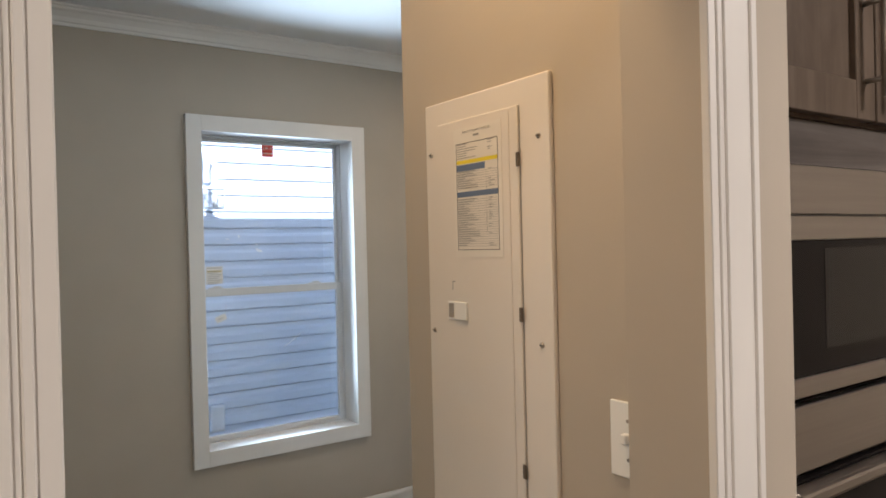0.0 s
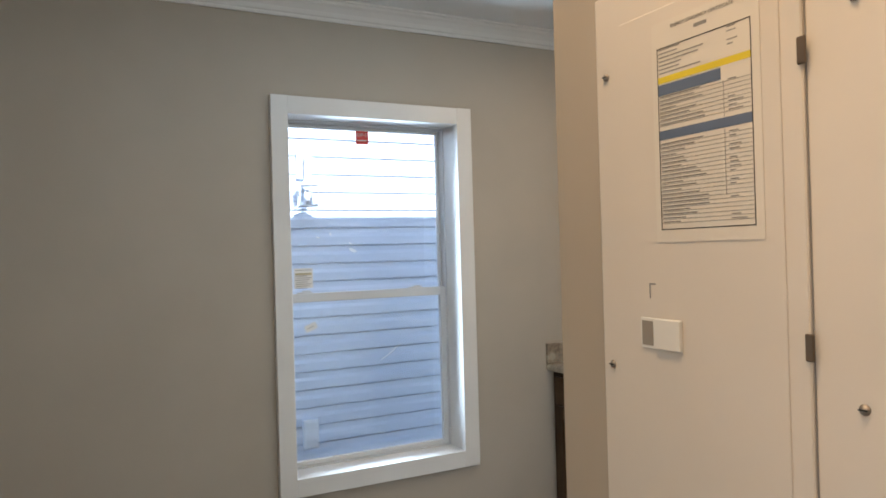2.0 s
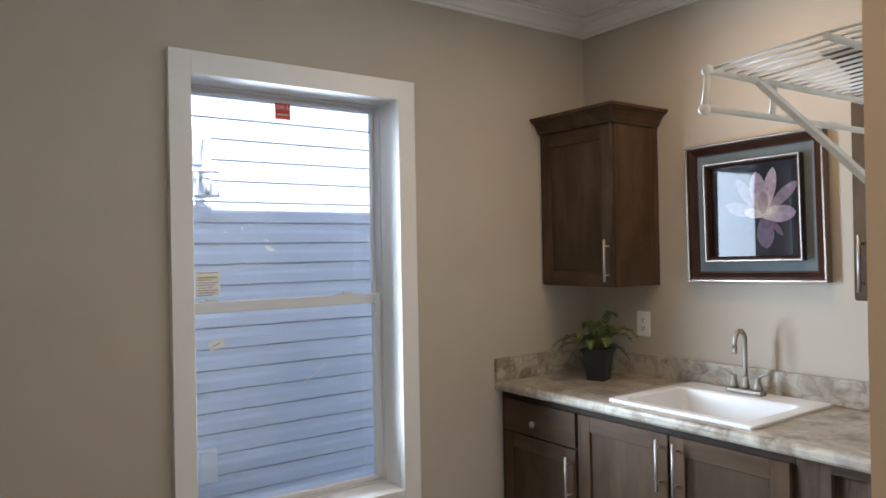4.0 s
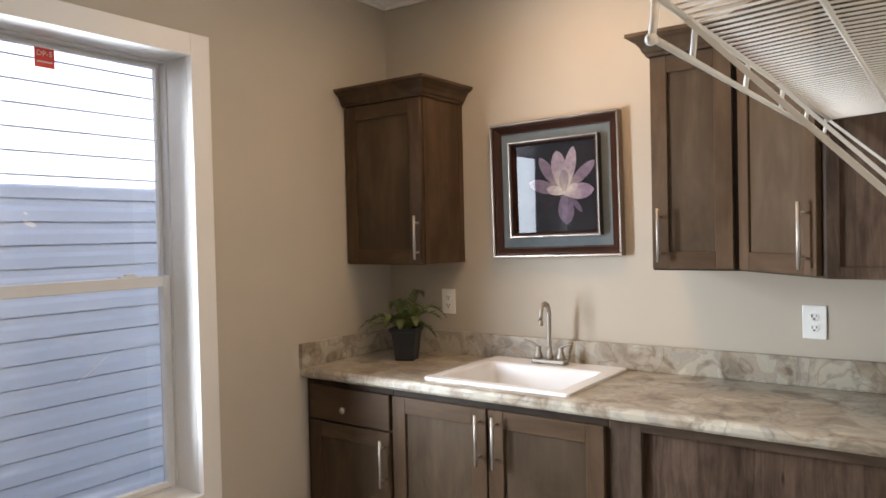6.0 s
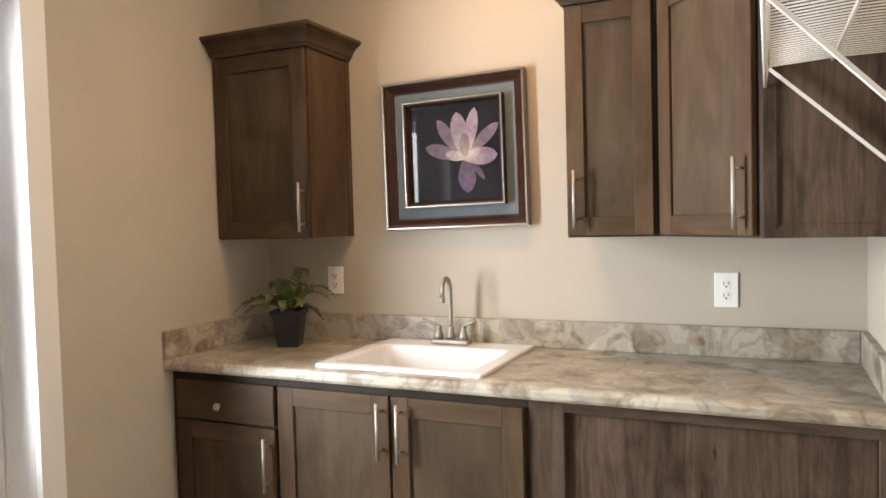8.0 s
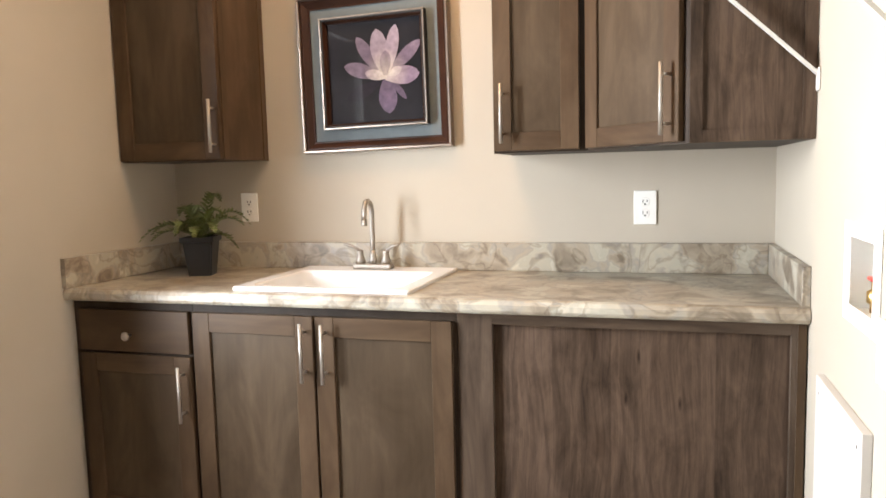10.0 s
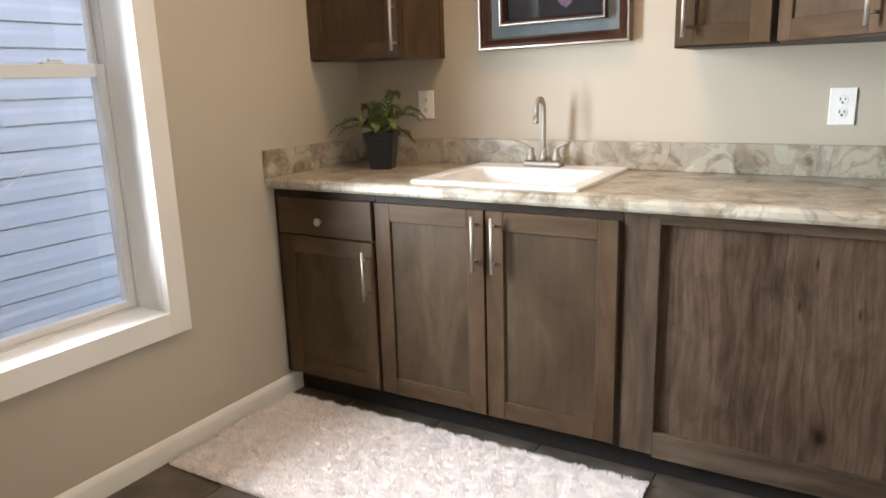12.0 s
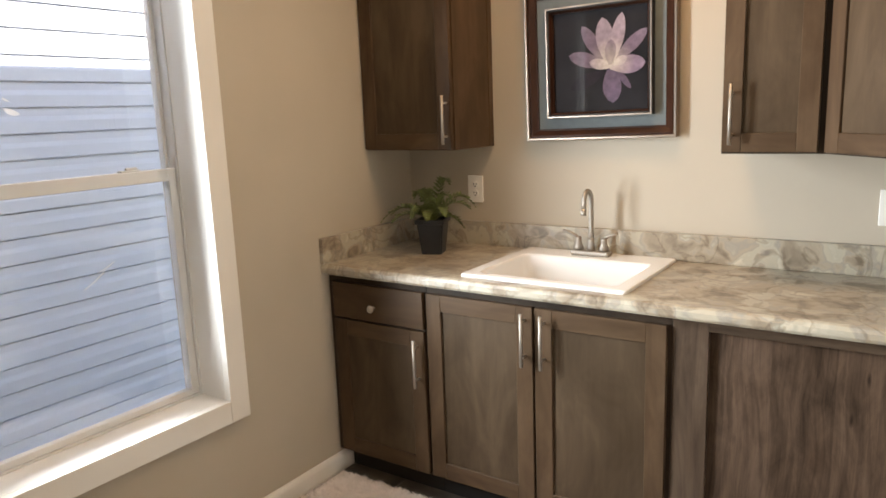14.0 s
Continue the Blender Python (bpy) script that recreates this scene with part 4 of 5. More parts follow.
def petal(cx, cz, ang, length, width, lift):
    """A pointed petal of the print, full in its outer half."""
    bm = bmesh.new()
    n = 12
    a = radians(ang)
    spine, left, right = [], [], []
    for i in range(n + 1):
        u = i / n
        w = width * (0.16 + 0.84 * math.sin(math.pi * min(1.0, u ** 1.25 * 0.97 + 0.03)) ** 0.75) * 0.5 if i < n else 0.0006
        for row, v, d in ((spine, 0.0, 0.0), (left, w, 0.0), (right, -w, 0.0)):
            row.append(bm.verts.new((cx + u * length * math.cos(a) - v * math.sin(a), -0.0182 - lift - d, cz + u * length * math.sin(a) + v * math.cos(a))))
    for i in range(n):
        bm.faces.new((spine[i], spine[i + 1], left[i + 1], left[i]))
        bm.faces.new((spine[i], right[i], right[i + 1], spine[i + 1]))
    return bm


for k, (bx, bz, ang, L, w, mtl) in enumerate((
        (0.326, 0.255, -157, 0.150, 0.052, PETAL_FAINT), (0.353, 0.272, -87, 0.136, 0.074, PETAL_DIM), (0.372, 0.264, -53, 0.098, 0.024, PETAL_DIM),
        (0.331, 0.279, 163, 0.155, 0.056, PETAL), (0.322, 0.296, 122, 0.158, 0.050, PETAL), (0.372, 0.292, 41, 0.162, 0.048, PETAL),
        (0.341, 0.290, 97, 0.165, 0.070, PETAL_PALE), (0.362, 0.290, 78, 0.178, 0.052, PETAL_PALE), (0.350, 0.271, 3, 0.138, 0.068, PETAL),
        (0.358, 0.272, 167, 0.092, 0.040, PETAL_PALE), (0.362, 0.278, 23, 0.062, 0.032, PETAL_PALE), (0.351, 0.278, 87, 0.093, 0.044, PETAL))):
    part("petal", petal(bx, bz, ang, L, w, 0.0004 * (k + 1)), mtl, pic)


# ---- outlets and switch ----
def outlet(x, zc):
    o = thing("wall_outlet", "white duplex wall outlet above the backsplash", "outlet", at=(x, -0.0005, zc), group="outlets over the counter")
    pl = part("plate", boxes((-0.038, 0.038, -0.006, 0, -0.059, 0.059), bevel=0.002, seg=2), PLATE, o)
    for dz in (-0.020, 0.020):
        r = part("receptacle", lathe([(0.0165, 0), (0.0165, 0.0015), (0.015, 0.002)], 20, (0, -0.006, dz), Euler((radians(90), 0, 0)).to_matrix().to_4x4()), PLATE, pl)
        part("slots", boxes((-0.0085, -0.0055, -0.0087, -0.0079, dz - 0.002, dz + 0.008), (0.0055, 0.0085, -0.0087, -0.0079, dz - 0.001, dz + 0.007), (-0.003, 0.003, -0.0087, -0.0079, dz - 0.011, dz - 0.005)), SLOT, pl)
    return o


outlet(1.915, 1.145)
outlet(0.343, 1.163)

sw = thing("light_switch", "white toggle light switch plate beside the doorway", "switch", at=(2.968, PY - 0.0005, 1.252))
part("plate", boxes((-0.036, 0.036, -0.006, 0, -0.059, 0.059), bevel=0.002, seg=2), PLATE, sw)
part("toggle", boxes((-0.005, 0.005, -0.019, -0.006, -0.004, 0.012), bevel=0.002), PLATE, sw)
for dz in (-0.030, 0.030):
    part("screw", lathe([(0.003, 0), (0.003, 0.001)], 10, (0, -0.006, dz), Euler((radians(90), 0, 0)).to_matrix().to_4x4()), NICKEL, sw)

# ---- breaker panel ----
bp = thing("breaker_panel", "white enamelled electrical breaker panel with a certificate on its door", "breaker panel", at=(0, PY, 0))
PX0, PX1, PZ0, PZ1 = 2.437, 2.815, 0.93, 1.853
part("cover", boxes((PX0, PX1, -0.011, 0, PZ0, PZ1), bevel=0.003, seg=2), PANELPAINT, bp)
pd = part("door", boxes((2.488, 2.7388, -0.016, -0.0112, 1.0, 1.806), bevel=0.0015), PANELPAINT, bp)
part("door_seam", boxes((2.7390, 2.7402, -0.0120, -0.0112, 1.0, 1.806)), GREYINK, bp)
part("door_ridge", boxes((2.712, 2.716, -0.0175, -0.0161, 1.0, 1.80), bevel=0.0005), PANELPAINT, pd)
for zz in (1.709, 1.431, 1.150):
    part("hinge", boxes((2.7345, 2.7440, -0.0190, -0.0162, zz - 0.013, zz + 0.013), bevel=0.0012), HINGE, bp)
for xx, zz in ((2.458, 1.748), (2.788, 1.745), (2.456, 1.380), (2.786, 1.381)):
    s = part("screw", lathe([(0.0052, 0), (0.0052, 0.0012), (0.0035, 0.0032), (0.001, 0.004)], 14, (xx, -0.011, zz), Euler((radians(90), 0, 0)).to_matrix().to_4x4()), NICKEL, bp, smooth=True)
    part("screw_slot", boxes((xx - 0.004, xx + 0.004, -0.0155, -0.0142, zz - 0.0007, zz + 0.0007)), SLOT, s)
la = part("latch", boxes((2.515, 2.581, -0.0178, -0.0162, 1.408, 1.445), bevel=0.001), PLATE, pd)
# flat grey sheet: the finger hollow's shade is painted, not cut
part("latch_recess_shade", boxes((2.518, 2.536, -0.0184, -0.0179, 1.412, 1.441)), SHADE_AND_PRINT, la)
part("latch_slide", boxes((2.541, 2.5805, -0.0205, -0.0180, 1.4085, 1.4445), bevel=0.0012), PLATE, la)
part("embossed_mark", boxes((2.530, 2.532, -0.0164, -0.0161, 1.468, 1.486), (2.532, 2.540, -0.0164, -0.0161, 1.484, 1.486)), GREYINK, pd)
cert = thing("certificate", "printed efficiency certificate sheet with yellow and blue bands", "paper notice", at=(2.544, PY - 0.0163, 1.530))
part("sheet", boxes((0.002, 0.150, -0.0006, 0, 0.004, 0.258)), SHEET, cert)
o = part("heading", text_mesh("ENERGY EFFICIENCY CERTIFICATE", 0.0057, INK), INK, cert, "black printed heading")
o.matrix_basis = Matrix.Translation((0.076, -0.0010, 0.249)) @ Euler((radians(90), 0, 0)).to_matrix().to_4x4()
part("text_bar", boxes((0.066, 0.084, -0.0009, -0.0007, 0.238, 0.242)), GREYINK, cert)
Y0c, Y1c = -0.0009, -0.0007
bx0, bx1, bz0, bz1 = 0.010, 0.140, 0.018, 0.228
part("border", frame_ring(bx0, bx1, bz0, bz1, 0.0011, Y0c, Y1c, 0), INK, cert)
hh = bz1 - bz0
part("yellow_band", boxes((bx0 + 0.0012, bx1 - 0.0012, Y0c, Y1c, bz1 - 0.195 * hh, bz1 - 0.160 * hh)), YELLOW, cert)
part("blue_band", boxes((bx0 + 0.0012, bx0 + 0.70 * (bx1 - bx0), Y0c, Y1c, bz1 - 0.262 * hh, bz1 - 0.203 * hh)), BLUE, cert)
part("blue_band", boxes((bx0 + 0.0012, bx1 - 0.0012, Y0c, Y1c, bz1 - 0.505 * hh, bz1 - 0.455 * hh)), BLUE, cert)
rng = random.Random(4)
rules, bars = [], []
q = 0.02
while q < 0.97:
    if not (0.15 < q < 0.27 or 0.445 < q < 0.515):
        zz = bz1 - q * hh
        if q > 0.27:
            rules.append((bx0 + 0.0012, bx1 - 0.0012, Y0c, Y1c, zz, zz + 0.0005))
        bars.append((bx0 + 0.003, bx0 + 0.003 + rng.uniform(0.02, 0.07), Y0c, Y1c, zz + 0.0013, zz + 0.0026))
        if rng.random() < 0.6:
            bars.append((bx0 + 0.100, bx0 + 0.100 + rng.uniform(0.006, 0.020), Y0c, Y1c, zz + 0.0013, zz + 0.0025))
    q += 0.0215
rules.append((bx0 + 0.094, bx0 + 0.0945, Y0c, Y1c, bz0 + 0.16 * hh, bz1 - 0.51 * hh))
rules.append((bx0 + 0.094, bx0 + 0.0945, Y0c, Y1c, bz1 - 0.45 * hh, bz1 - 0.27 * hh))
for a in rules:
    part("rule", boxes(a), GREYINK, cert)
for a in bars:
    part("text_bar", boxes(a), GREYINK, cert)

# ---- wire shelf ----
SF, SB, SN, SE, SZ = 2.050, 2.325, -2.018, -0.618, 1.7415
shelf = thing("wire_shelf", "white coated ventilated wire shelf with diagonal braces", "wire shelf")
shelf.matrix_basis = Matrix.Translation((0, SN, SZ)) @ Euler((radians(0.95), 0, 0)).to_matrix().to_4x4() @ Matrix.Translation((0, -SN, -SZ))
part("front_rail", tube([(SF, SN, SZ), (SF, SE, SZ)], 0.0045, 8), WIRE, shelf, smooth=True)
part("lip_rail", tube([(SF - 0.006, SN, SZ - 0.044), (SF - 0.006, SE, SZ - 0.044)], 0.0045, 8), WIRE, shelf, smooth=True)
part("middle_rail", tube([(2.192, SN, SZ + 0.006), (2.192, SE, SZ + 0.006)], 0.0040, 8), WIRE, shelf, smooth=True)
part("back_rail", tube([(SB, SN, SZ + 0.006), (SB, SE, SZ + 0.006)], 0.0040, 8), WIRE, shelf, smooth=True)
for yy in (SN, SE):
    bm = tube([(SF, yy, SZ), (SF - 0.002, yy, SZ - 0.022), (SF - 0.006, yy, SZ - 0.046)], 0.0046, 10)
    for cx_, cz_ in ((SF, SZ), (SF - 0.006, SZ - 0.046)):
        bmesh.ops.create_uvsphere(bm, u_segments=12, v_segments=8, radius=0.0075, matrix=Matrix.Translation((cx_, yy, cz_)))
    part("end_cap", bm, WIRE, shelf, "white plastic end cap", smooth=True)
y = -1.865
while y < SE - 0.02:
    part("lip_post", tube([(SF - 0.001, y, SZ), (SF - 0.006, y, SZ - 0.044)], 0.0042, 8), WIRE, shelf, smooth=True)
    y += 0.289
WIREMESH = finish("deck_wire", tube([(SF, 0, SZ + 0.003), (2.192, 0, SZ + 0.0115), (SB, 0, SZ + 0.0115)], 0.0017, 6), WIRE, True)
y = SN + 0.006
while y < SE:
    o = part("deck_wire", WIREMESH, WIRE, shelf)
    o.location.y = y
    y += 0.0254


def brace(y0, y1, zb):
    """A flat channel brace from the front rail back down to the wall."""
    bm = bmesh.new()
    a, b = Vector((SF, y0, SZ - 0.002)), Vector((RX - 0.004, y1, zb))
    d = (b - a).normalized()
    s = d.cross(Vector((1, 0, 1))).normalized() * 0.0085
    t = d.cross(s).normalized() * 0.0035
    r0 = [bm.verts.new(a + u * s + v * t) for u, v in ((-1, -1), (1, -1), (1, 1), (-1, 1))]
    r1 = [bm.verts.new(b + u * s + v * t) for u, v in ((-1, -1), (1, -1), (1, 1), (-1, 1))]
    bm.faces.new(r0), bm.faces.new(r1)
    for i in range(4):
        bm.faces.new((r0[i], r0[(i + 1) % 4], r1[(i + 1) % 4], r1[i]))
    return bm


part("brace", brace(-1.905, -1.905, 1.44), WIRE, shelf, "white diagonal support brace")
part("brace", brace(-1.345, -1.345, 1.44), WIRE, shelf, "white diagonal support brace")
part("brace", brace(-0.660, -0.660, 1.472), WIRE, shelf, "white diagonal support brace")
part("brace_foot", boxes((RX - 0.006, RX - 0.0005, -0.675, -0.645, 1.432, 1.487), bevel=0.002), WIRE, shelf)
part("brace_foot", boxes((RX - 0.006, RX - 0.0005, -1.360, -1.330, 1.40, 1.455), bevel=0.002), WIRE, shelf)
part("brace_foot", boxes((RX - 0.006, RX - 0.0005, -1.920, -1.890, 1.40, 1.455), bevel=0.002), WIRE, shelf)


# ---- laundry hook-ups on the east wall ----
wb = thing("washer_outlet_box", "white recessed washer valve box with brass valve", "valve box", at=(RX, -1.095, 1.0625), kind="")
part("flange", boxes((-0.004, -0.0005, -0.127, -0.085, -0.10, 0.10), (-0.004, -0.0005, 0.085, 0.127, -0.10, 0.10), (-0.004, -0.0005, -0.085, 0.085, -0.10, -0.065), (-0.004, -0.0005, -0.085, 0.085, 0.070, 0.10), bevel=0.001), PLATE, wb)
part("recess", boxes((0.07, 0.075, -0.105, 0.105, -0.082, 0.082), (0.0, 0.07, -0.105, -0.10, -0.082, 0.082), (0.0, 0.07, 0.10, 0.105, -0.082, 0.082), (0.0, 0.07, -0.10, 0.10, -0.082, -0.077), (0.0, 0.07, -0.10, 0.10, 0.077, 0.082)), PLATE, wb)
part("valve", lathe([(0.010, -0.076), (0.010, -0.06), (0.016, -0.055), (0.016, -0.035), (0.008, -0.03), (0.008, -0.015)], 14, (0.035, 0.046, 0)), BRASS, wb, "brass valve", smooth=True)
part("valve_handle", boxes((0.022, 0.048, 0.030, 0.062, -0.014, -0.006), bevel=0.003), RED, wb, "red valve handle")
eo = thing("wall_outlet", "white wall outlet beside the washer box", "outlet", at=(RX - 0.0005, -1.262, 0.955), turn=-90)
part("plate", boxes((-0.036, 0.036, -0.006, 0, -0.057, 0.057), bevel=0.002, seg=2), PLATE, eo)
for dz in (-0.020, 0.020):
    part("receptacle", lathe([(0.0165, 0), (0.0165, 0.0015), (0.015, 0.002)], 20, (0, -0.006, dz), Euler((radians(90), 0, 0)).to_matrix().to_4x4()), PLATE, eo)
ap = thing("access_panel", "white screwed access panel on the wall", "access panel", at=(RX, -1.205, 0.34))
part("board", boxes((-0.019, -0.0005, 0, 0.395, 0, 0.455), bevel=0.0015), WHITE_WALL, ap)
for yy, zz in ((0.03, 0.42), (0.365, 0.42), (0.03, 0.03), (0.365, 0.03)):
    part("screw", lathe([(0.004, 0), (0.004, 0.001)], 10, (-0.019, yy, zz), Euler((0, radians(-90), 0)).to_matrix().to_4x4()), NICKEL, ap)

# ---- potted fern ----
fern = thing("potted_fern", "green fern in a square tapered charcoal pot", "plant", at=(0.282, -0.258, 0.9170), turn=20)
bm = bmesh.new()
lv = []
for hw, z in ((0.041, 0.0), (0.043, 0.004), (0.056, 0.128), (0.062, 0.130), (0.063, 0.148), (0.057, 0.148), (0.055, 0.132)):
    lv.append([bm.verts.new((sx * hw, sy * hw, z)) for sx, sy in ((1, 1), (-1, 1), (-1, -1), (1, -1))])
for a, b in zip(lv, lv[1:]):
    for i in range(4):
        bm.faces.new((a[i], a[(i + 1) % 4], b[(i + 1) % 4], b[i]))
bm.faces.new(lv[0])
bmesh.ops.bevel(bm, geom=[e for e in bm.edges if abs((e.verts[0].co - e.verts[1].co).normalized().z) > 0.5 and e.calc_length() > 0.05], offset=0.006, segments=2, affect="EDGES")
part("pot", bm, POT, fern, "square charcoal pot")
part("soil", boxes((-0.054, 0.054, -0.054, 0.054, 0.120, 0.134)), SOIL, fern)


def frond(ang, length, rise, droop, seed):
    """An arching frond: a midrib and two rows of narrow toothed leaflets."""
    rg = random.Random(seed)
    bm = bmesh.new()
    ca, sa = math.cos(ang), math.sin(ang)
    pts = []
    n = 15
    for i in range(n + 1):
        s = i / n
        pts.append(Vector((ca * length * s, sa * length * s, 0.134 + rise * math.sin(s * 2.0) - droop * s * s)))
    tube(pts, 0.0016, 5, bm, 0.0005)
    for i in range(2, n + 1):
        s = i / n
        t = (pts[i] - pts[i - 1]).normalized()
        side = Vector((-sa, ca, 0))
        up = side.cross(t)
        ll = 0.036 * math.sin(math.pi * min(1, s * 0.85 + 0.14)) ** 0.8 + 0.006
        for sg in (-1, 1):
            d = (side * sg + t * 0.55 + up * rg.uniform(-0.25, 0.15)).normalized()
            w = t * 0.0086
            p = pts[i]
            mid = p + d * ll * 0.5 - up * 0.001
            tip = p + d * ll - up * ll * 0.25
            v = [bm.verts.new(q) for q in (p - w * 0.5, p + w * 0.5, mid + w * 0.95 - up * 0.002, tip, mid - w * 0.75 - up * 0.002)]
            c = bm.verts.new(mid + up * 0.0012)
            for j in range(5):
                bm.faces.new((v[j], v[(j + 1) % 5], c))
    return bm


rg = random.Random(11)
# compass bearing, length, rise and droop of the fronds
FRONDS = ((215, 0.215, 0.100, 0.085), (196, 0.182, 0.086, 0.050), (236, 0.182, 0.064, 0.045), (35, 0.182, 0.138, 0.070), (15, 0.165, 0.100, 0.035), (52, 0.138, 0.046, 0.080),
          (150, 0.116, 0.150, 0.060), (172, 0.099, 0.138, 0.030), (80, 0.110, 0.174, 0.010), (110, 0.154, 0.110, 0.060), (-62, 0.116, 0.083, 0.050), (-30, 0.127, 0.092, 0.045),
          (-95, 0.121, 0.077, 0.040), (262, 0.132, 0.095, 0.045), (5, 0.088, 0.118, 0.010), (128, 0.165, 0.092, 0.070))
for k, (bear, L, rise, droop) in enumerate(FRONDS):
    part("frond", frond(radians(bear - 20 + rg.uniform(-4, 4)), L, rise, droop, k), LEAF, fern)

# ---- kitchen tower seen past the doorway ----
KX = 3.110
tw = thing("oven_tower", "brown stained kitchen tower cabinet around wall ovens", "cabinet", at=(0, 0, 0))
part("carcass", boxes((2.50, KX - 0.02, -2.178, -1.415, 0.0, 2.55)), KITCHENWOOD, tw)
part("face_frame", boxes((KX - 0.0195, KX, -2.178, -2.150, 0.1, 2.55), (KX - 0.0195, KX, -1.443, -1.415, 0.1, 2.55), (KX - 0.0195, KX, -2.150, -1.443, 1.745, 1.755)), KITCHENWOOD, tw)
part("valance", boxes((KX - 0.0195, KX - 0.002, -2.150, -1.443, 1.672, 1.7445), bevel=0.001), VALANCE, tw, "grey-brown grained wood rail")


def kdoor(y0, y1, z0, z1, hy):
    f0, f1, r = KX + 0.0005, KX + 0.0195, 0.065
    d = part("door", boxes((f0, f1, y0, y0 + r, z0, z1), (f0, f1, y1 - r, y1, z0, z1), bevel=0.0015), KITCHENWOOD, tw)
    part("rail", boxes((f0, f1, y0 + r, y1 - r, z0, z0 + r), bevel=0.0012), KITCHENWOOD, d)
    part("rail", boxes((f0, f1, y0 + r, y1 - r, z1 - r, z1), bevel=0.0012), KITCHENWOOD, d)
    part("panel", boxes((f0, f1 - 0.010, y0 + r, y1 - r, z0 + r, z1 - r)), KITCHENWOOD, d)
    bm = tube([(f1 + 0.032, hy, z0 + 0.035), (f1 + 0.032, hy, z0 + 0.225)], 0.006, 12)
    for q in (z0 + 0.065, z0 + 0.195):
        tube([(f1, hy, q), (f1 + 0.030, hy, q)], 0.0045, 10, bm)
    part("handle", bm, NICKEL, d, "brushed nickel bar handle", smooth=True)


kdoor(-2.165, -1.808, 1.752, 2.50, -1.842)
kdoor(-1.802, -1.430, 1.752, 2.50, -1.770)

mw = thing("built_in_microwave", "stainless steel built-in microwave with black glass door", "microwave", at=(KX, -1.797, 1.31))
part("top_trim", boxes((-0.3, 0.010, -0.351, 0.351, 0.283, 0.361), bevel=0.002), STEEL, mw)
part("body", boxes((-0.3, 0.004, -0.351, 0.351, 0.002, 0.281)), SLOT, mw)
md = part("door", boxes((0.0045, 0.030, -0.351, 0.351, 0.243, 0.281), (0.0045, 0.030, -0.351, 0.351, 0.008, 0.038), bevel=0.002), STEEL, mw)
part("glass", boxes((0.0045, 0.028, -0.351, 0.20, 0.0385, 0.2425), bevel=0.001), BLACKGLASS, md, "black glass")
part("window_area", boxes((0.0282, 0.0288, -0.208, 0.045, 0.075, 0.230)), GREYGLASS, md)
part("control_panel", boxes((0.0045, 0.028, 0.2005, 0.351, 0.0385, 0.2425), bevel=0.001), BLACKGLASS, md)
part("maker_mark", boxes((0.0283, 0.0287, -0.005, 0.022, 0.058, 0.065)), STEEL, md)
ov = thing("wall_oven", "stainless steel wall oven below the microwave", "oven", at=(KX, -1.797, 0.60))
part("body", boxes((-0.5, 0.004, -0.351, 0.351, 0.0, 0.704)), SLOT, ov)
part("fascia", boxes((0.0045, 0.020, -0.351, 0.351, 0.600, 0.702), bevel=0.002), STEEL, ov)
part("handle", boxes((0.020, 0.052, -0.33, 0.33, 0.565, 0.588), bevel=0.006, seg=2), STEEL, ov, "flat steel oven handle")
part("door", boxes((0.0045, 0.020, -0.351, 0.351, 0.02, 0.590), bevel=0.002), BLACKGLASS, ov)
part("lower_front", boxes((KX + 0.0005, KX + 0.0195, -2.165, -1.430, 0.11, 0.595), bevel=0.0015), KITCHENWOOD, tw)

# ceiling fittings, unseen: one added at each indoor lamp, the kitchen fills too
for nx, ny, nm, lb in ((1.15, -0.66, "unseen_ceiling_light", "round white flush ceiling light, unseen and added"), (2.80, -2.68, "unseen_ceiling_light", "round white flush ceiling light, unseen and added"), (4.6, -1.3, "unseen_ceiling_light", "round white flush ceiling light, unseen and added"), (4.0, -4.2, "unseen_ceiling_light", "round white flush ceiling light, unseen and added")):
    cl = thing(nm, lb, "ceiling light", at=(nx, ny, 2.612), group="ceiling lights")
    part("base", lathe([(0.16, 0.06), (0.165, 0.086), (0.15, 0.0875)], 28), PLATE, cl)
    part("diffuser", lathe([(0.02, 0.0), (0.10, 0.004), (0.14, 0.022), (0.155, 0.059)], 28), LAMPGLASS, cl, smooth=True)

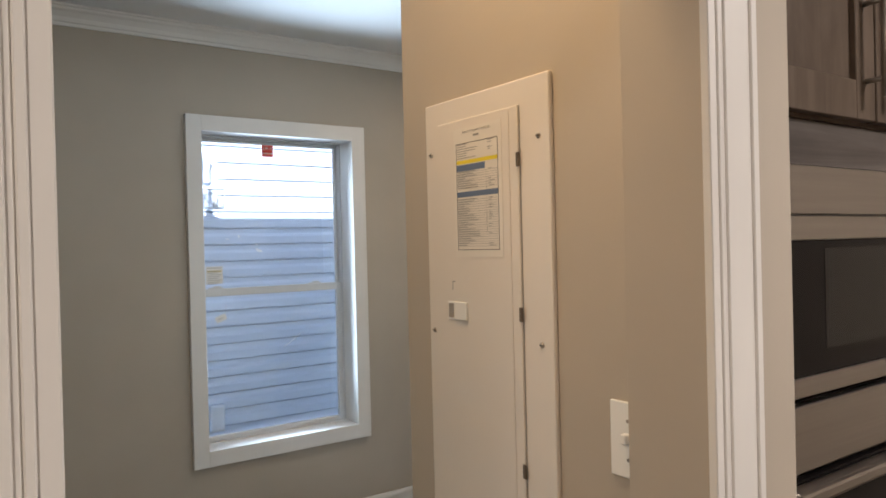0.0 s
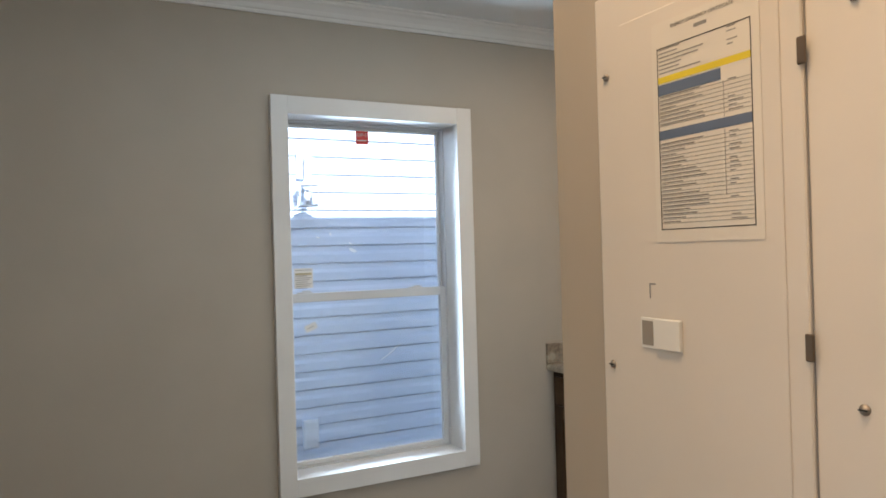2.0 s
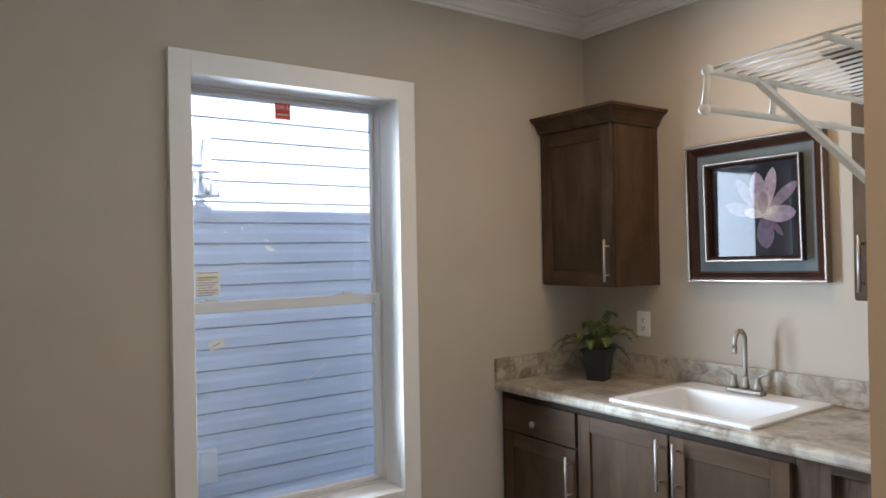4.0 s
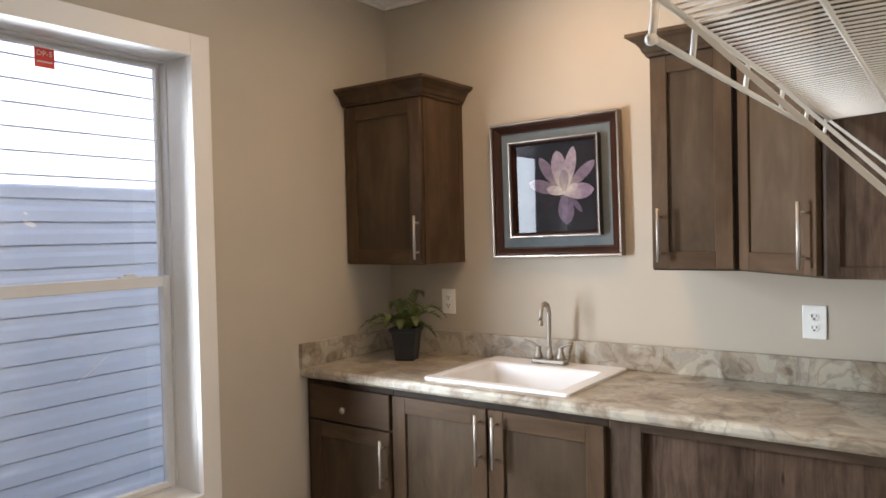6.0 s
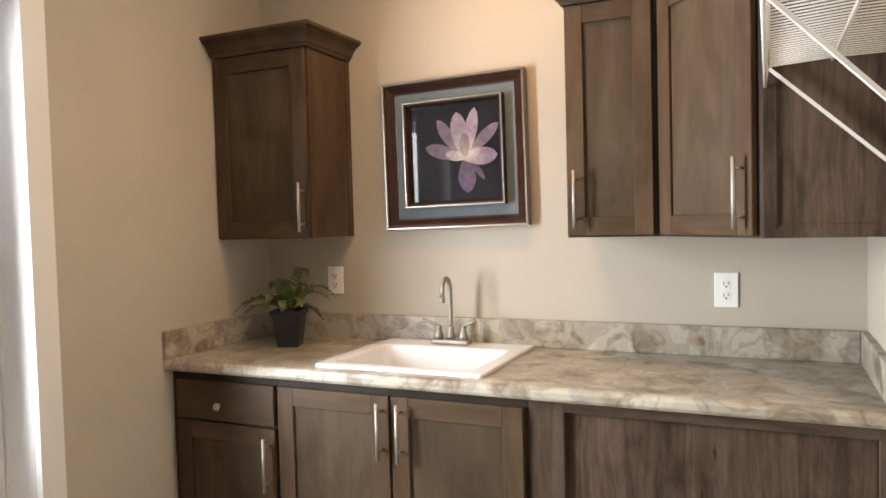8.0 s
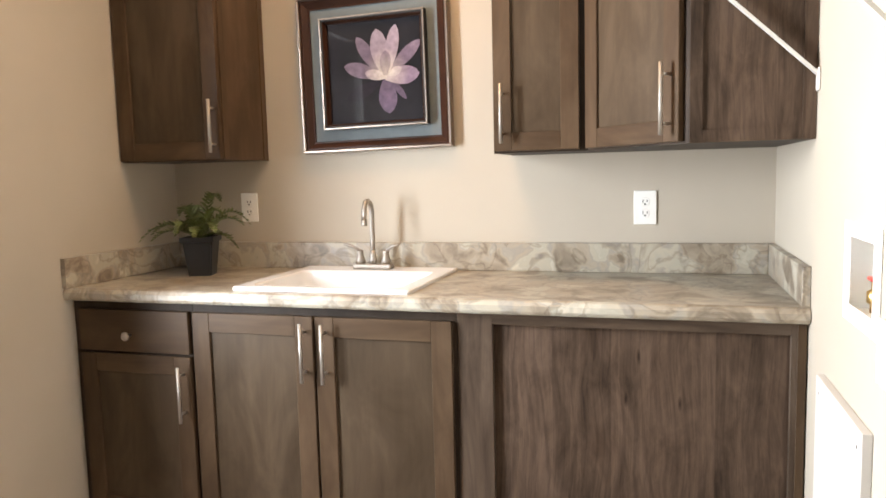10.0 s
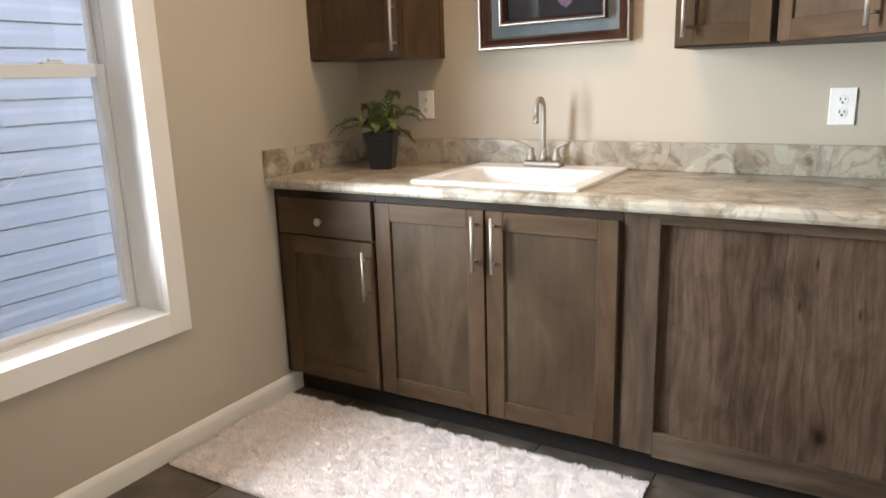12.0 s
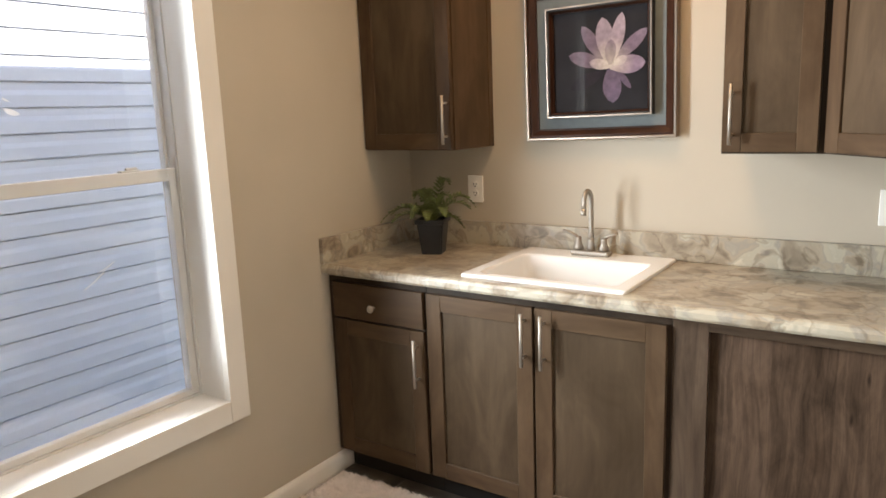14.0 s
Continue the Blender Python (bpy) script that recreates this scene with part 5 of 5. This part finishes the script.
# ---- rug ----
RX0, RX1, RY0, RY1 = 0.020, 1.500, -1.255, -0.625
rug = thing("shag_rug", "white shaggy rectangular rug on the tiles", "rug")
part("backing", boxes((RX0 + 0.01, RX1 - 0.01, RY0 + 0.01, RY1 - 0.01, 0.001, 0.010)), RUG, rug)
rr = np.random.RandomState(5)
N = 90000
px, py = rr.uniform(RX0, RX1, N), rr.uniform(RY0, RY1, N)
hgt = rr.uniform(0.015, 0.024, N) + 0.004 * np.sin(px * 61 + 3 * np.sin(py * 47)) * np.sin(py * 71)
lean = 2.6 * np.sin(px * 38 + 2 * np.sin(py * 29)) + 2.6 * np.sin(py * 43 + px * 17) + rr.normal(0, 1.1, N)
la_ = rr.uniform(0.002, 0.011, N)
rad = rr.uniform(0.0010, 0.0018, N)
spin = rr.uniform(0, 2 * np.pi, N)
verts = np.zeros((N, 7, 3))
for k in range(3):
    an = spin + 2.0944 * k
    verts[:, k] = np.stack([px + rad * np.cos(an), py + rad * np.sin(an), np.full(N, 0.006)], -1)
    verts[:, 3 + k] = np.stack([px + 0.35 * la_ * np.cos(lean) + 0.9 * rad * np.cos(an), py + 0.35 * la_ * np.sin(lean) + 0.9 * rad * np.sin(an), hgt * 0.7], -1)
verts[:, 6] = np.stack([px + la_ * np.cos(lean), py + la_ * np.sin(lean), hgt], -1)
base = 7 * np.arange(N)[:, None]
quads = np.concatenate([base + np.array([k, (k + 1) % 3, 3 + (k + 1) % 3, 3 + k]) for k in range(3)])
tris = np.concatenate([base + np.array([3 + k, 3 + (k + 1) % 3, 6]) for k in range(3)])
faces = quads.tolist() + tris.tolist()
me = bpy.data.meshes.new("pile")
me.from_pydata(verts.reshape(-1, 3).tolist(), [], faces)
me.materials.append(RUG)
pile = part("shag_surface", me, RUG, rug, "long white shag pile")
tagged(pile, kind="stuff")

# ---- floor tiles ----
TS, GAP = 0.4064, 0.005
floor_ob = bpy.data.objects["floor"]
TM = finish("tile", boxes((GAP / 2, TS - GAP / 2, GAP / 2, TS - GAP / 2, -0.006, 0.0), bevel=0.0015), TILE)
TXO, TYO = 0.283, -1.242
for i in range(-1, 15):
    for j in range(-10, 4):
        x, y = TXO + i * TS, TYO + j * TS
        if x + TS < 0 or y > 0 or x + TS > 6.35 or (y + TS < -4.4 and x < 3.0):
            continue
        o = part("tile", TM, TILE, floor_ob)
        o.location = (x, y, 0)
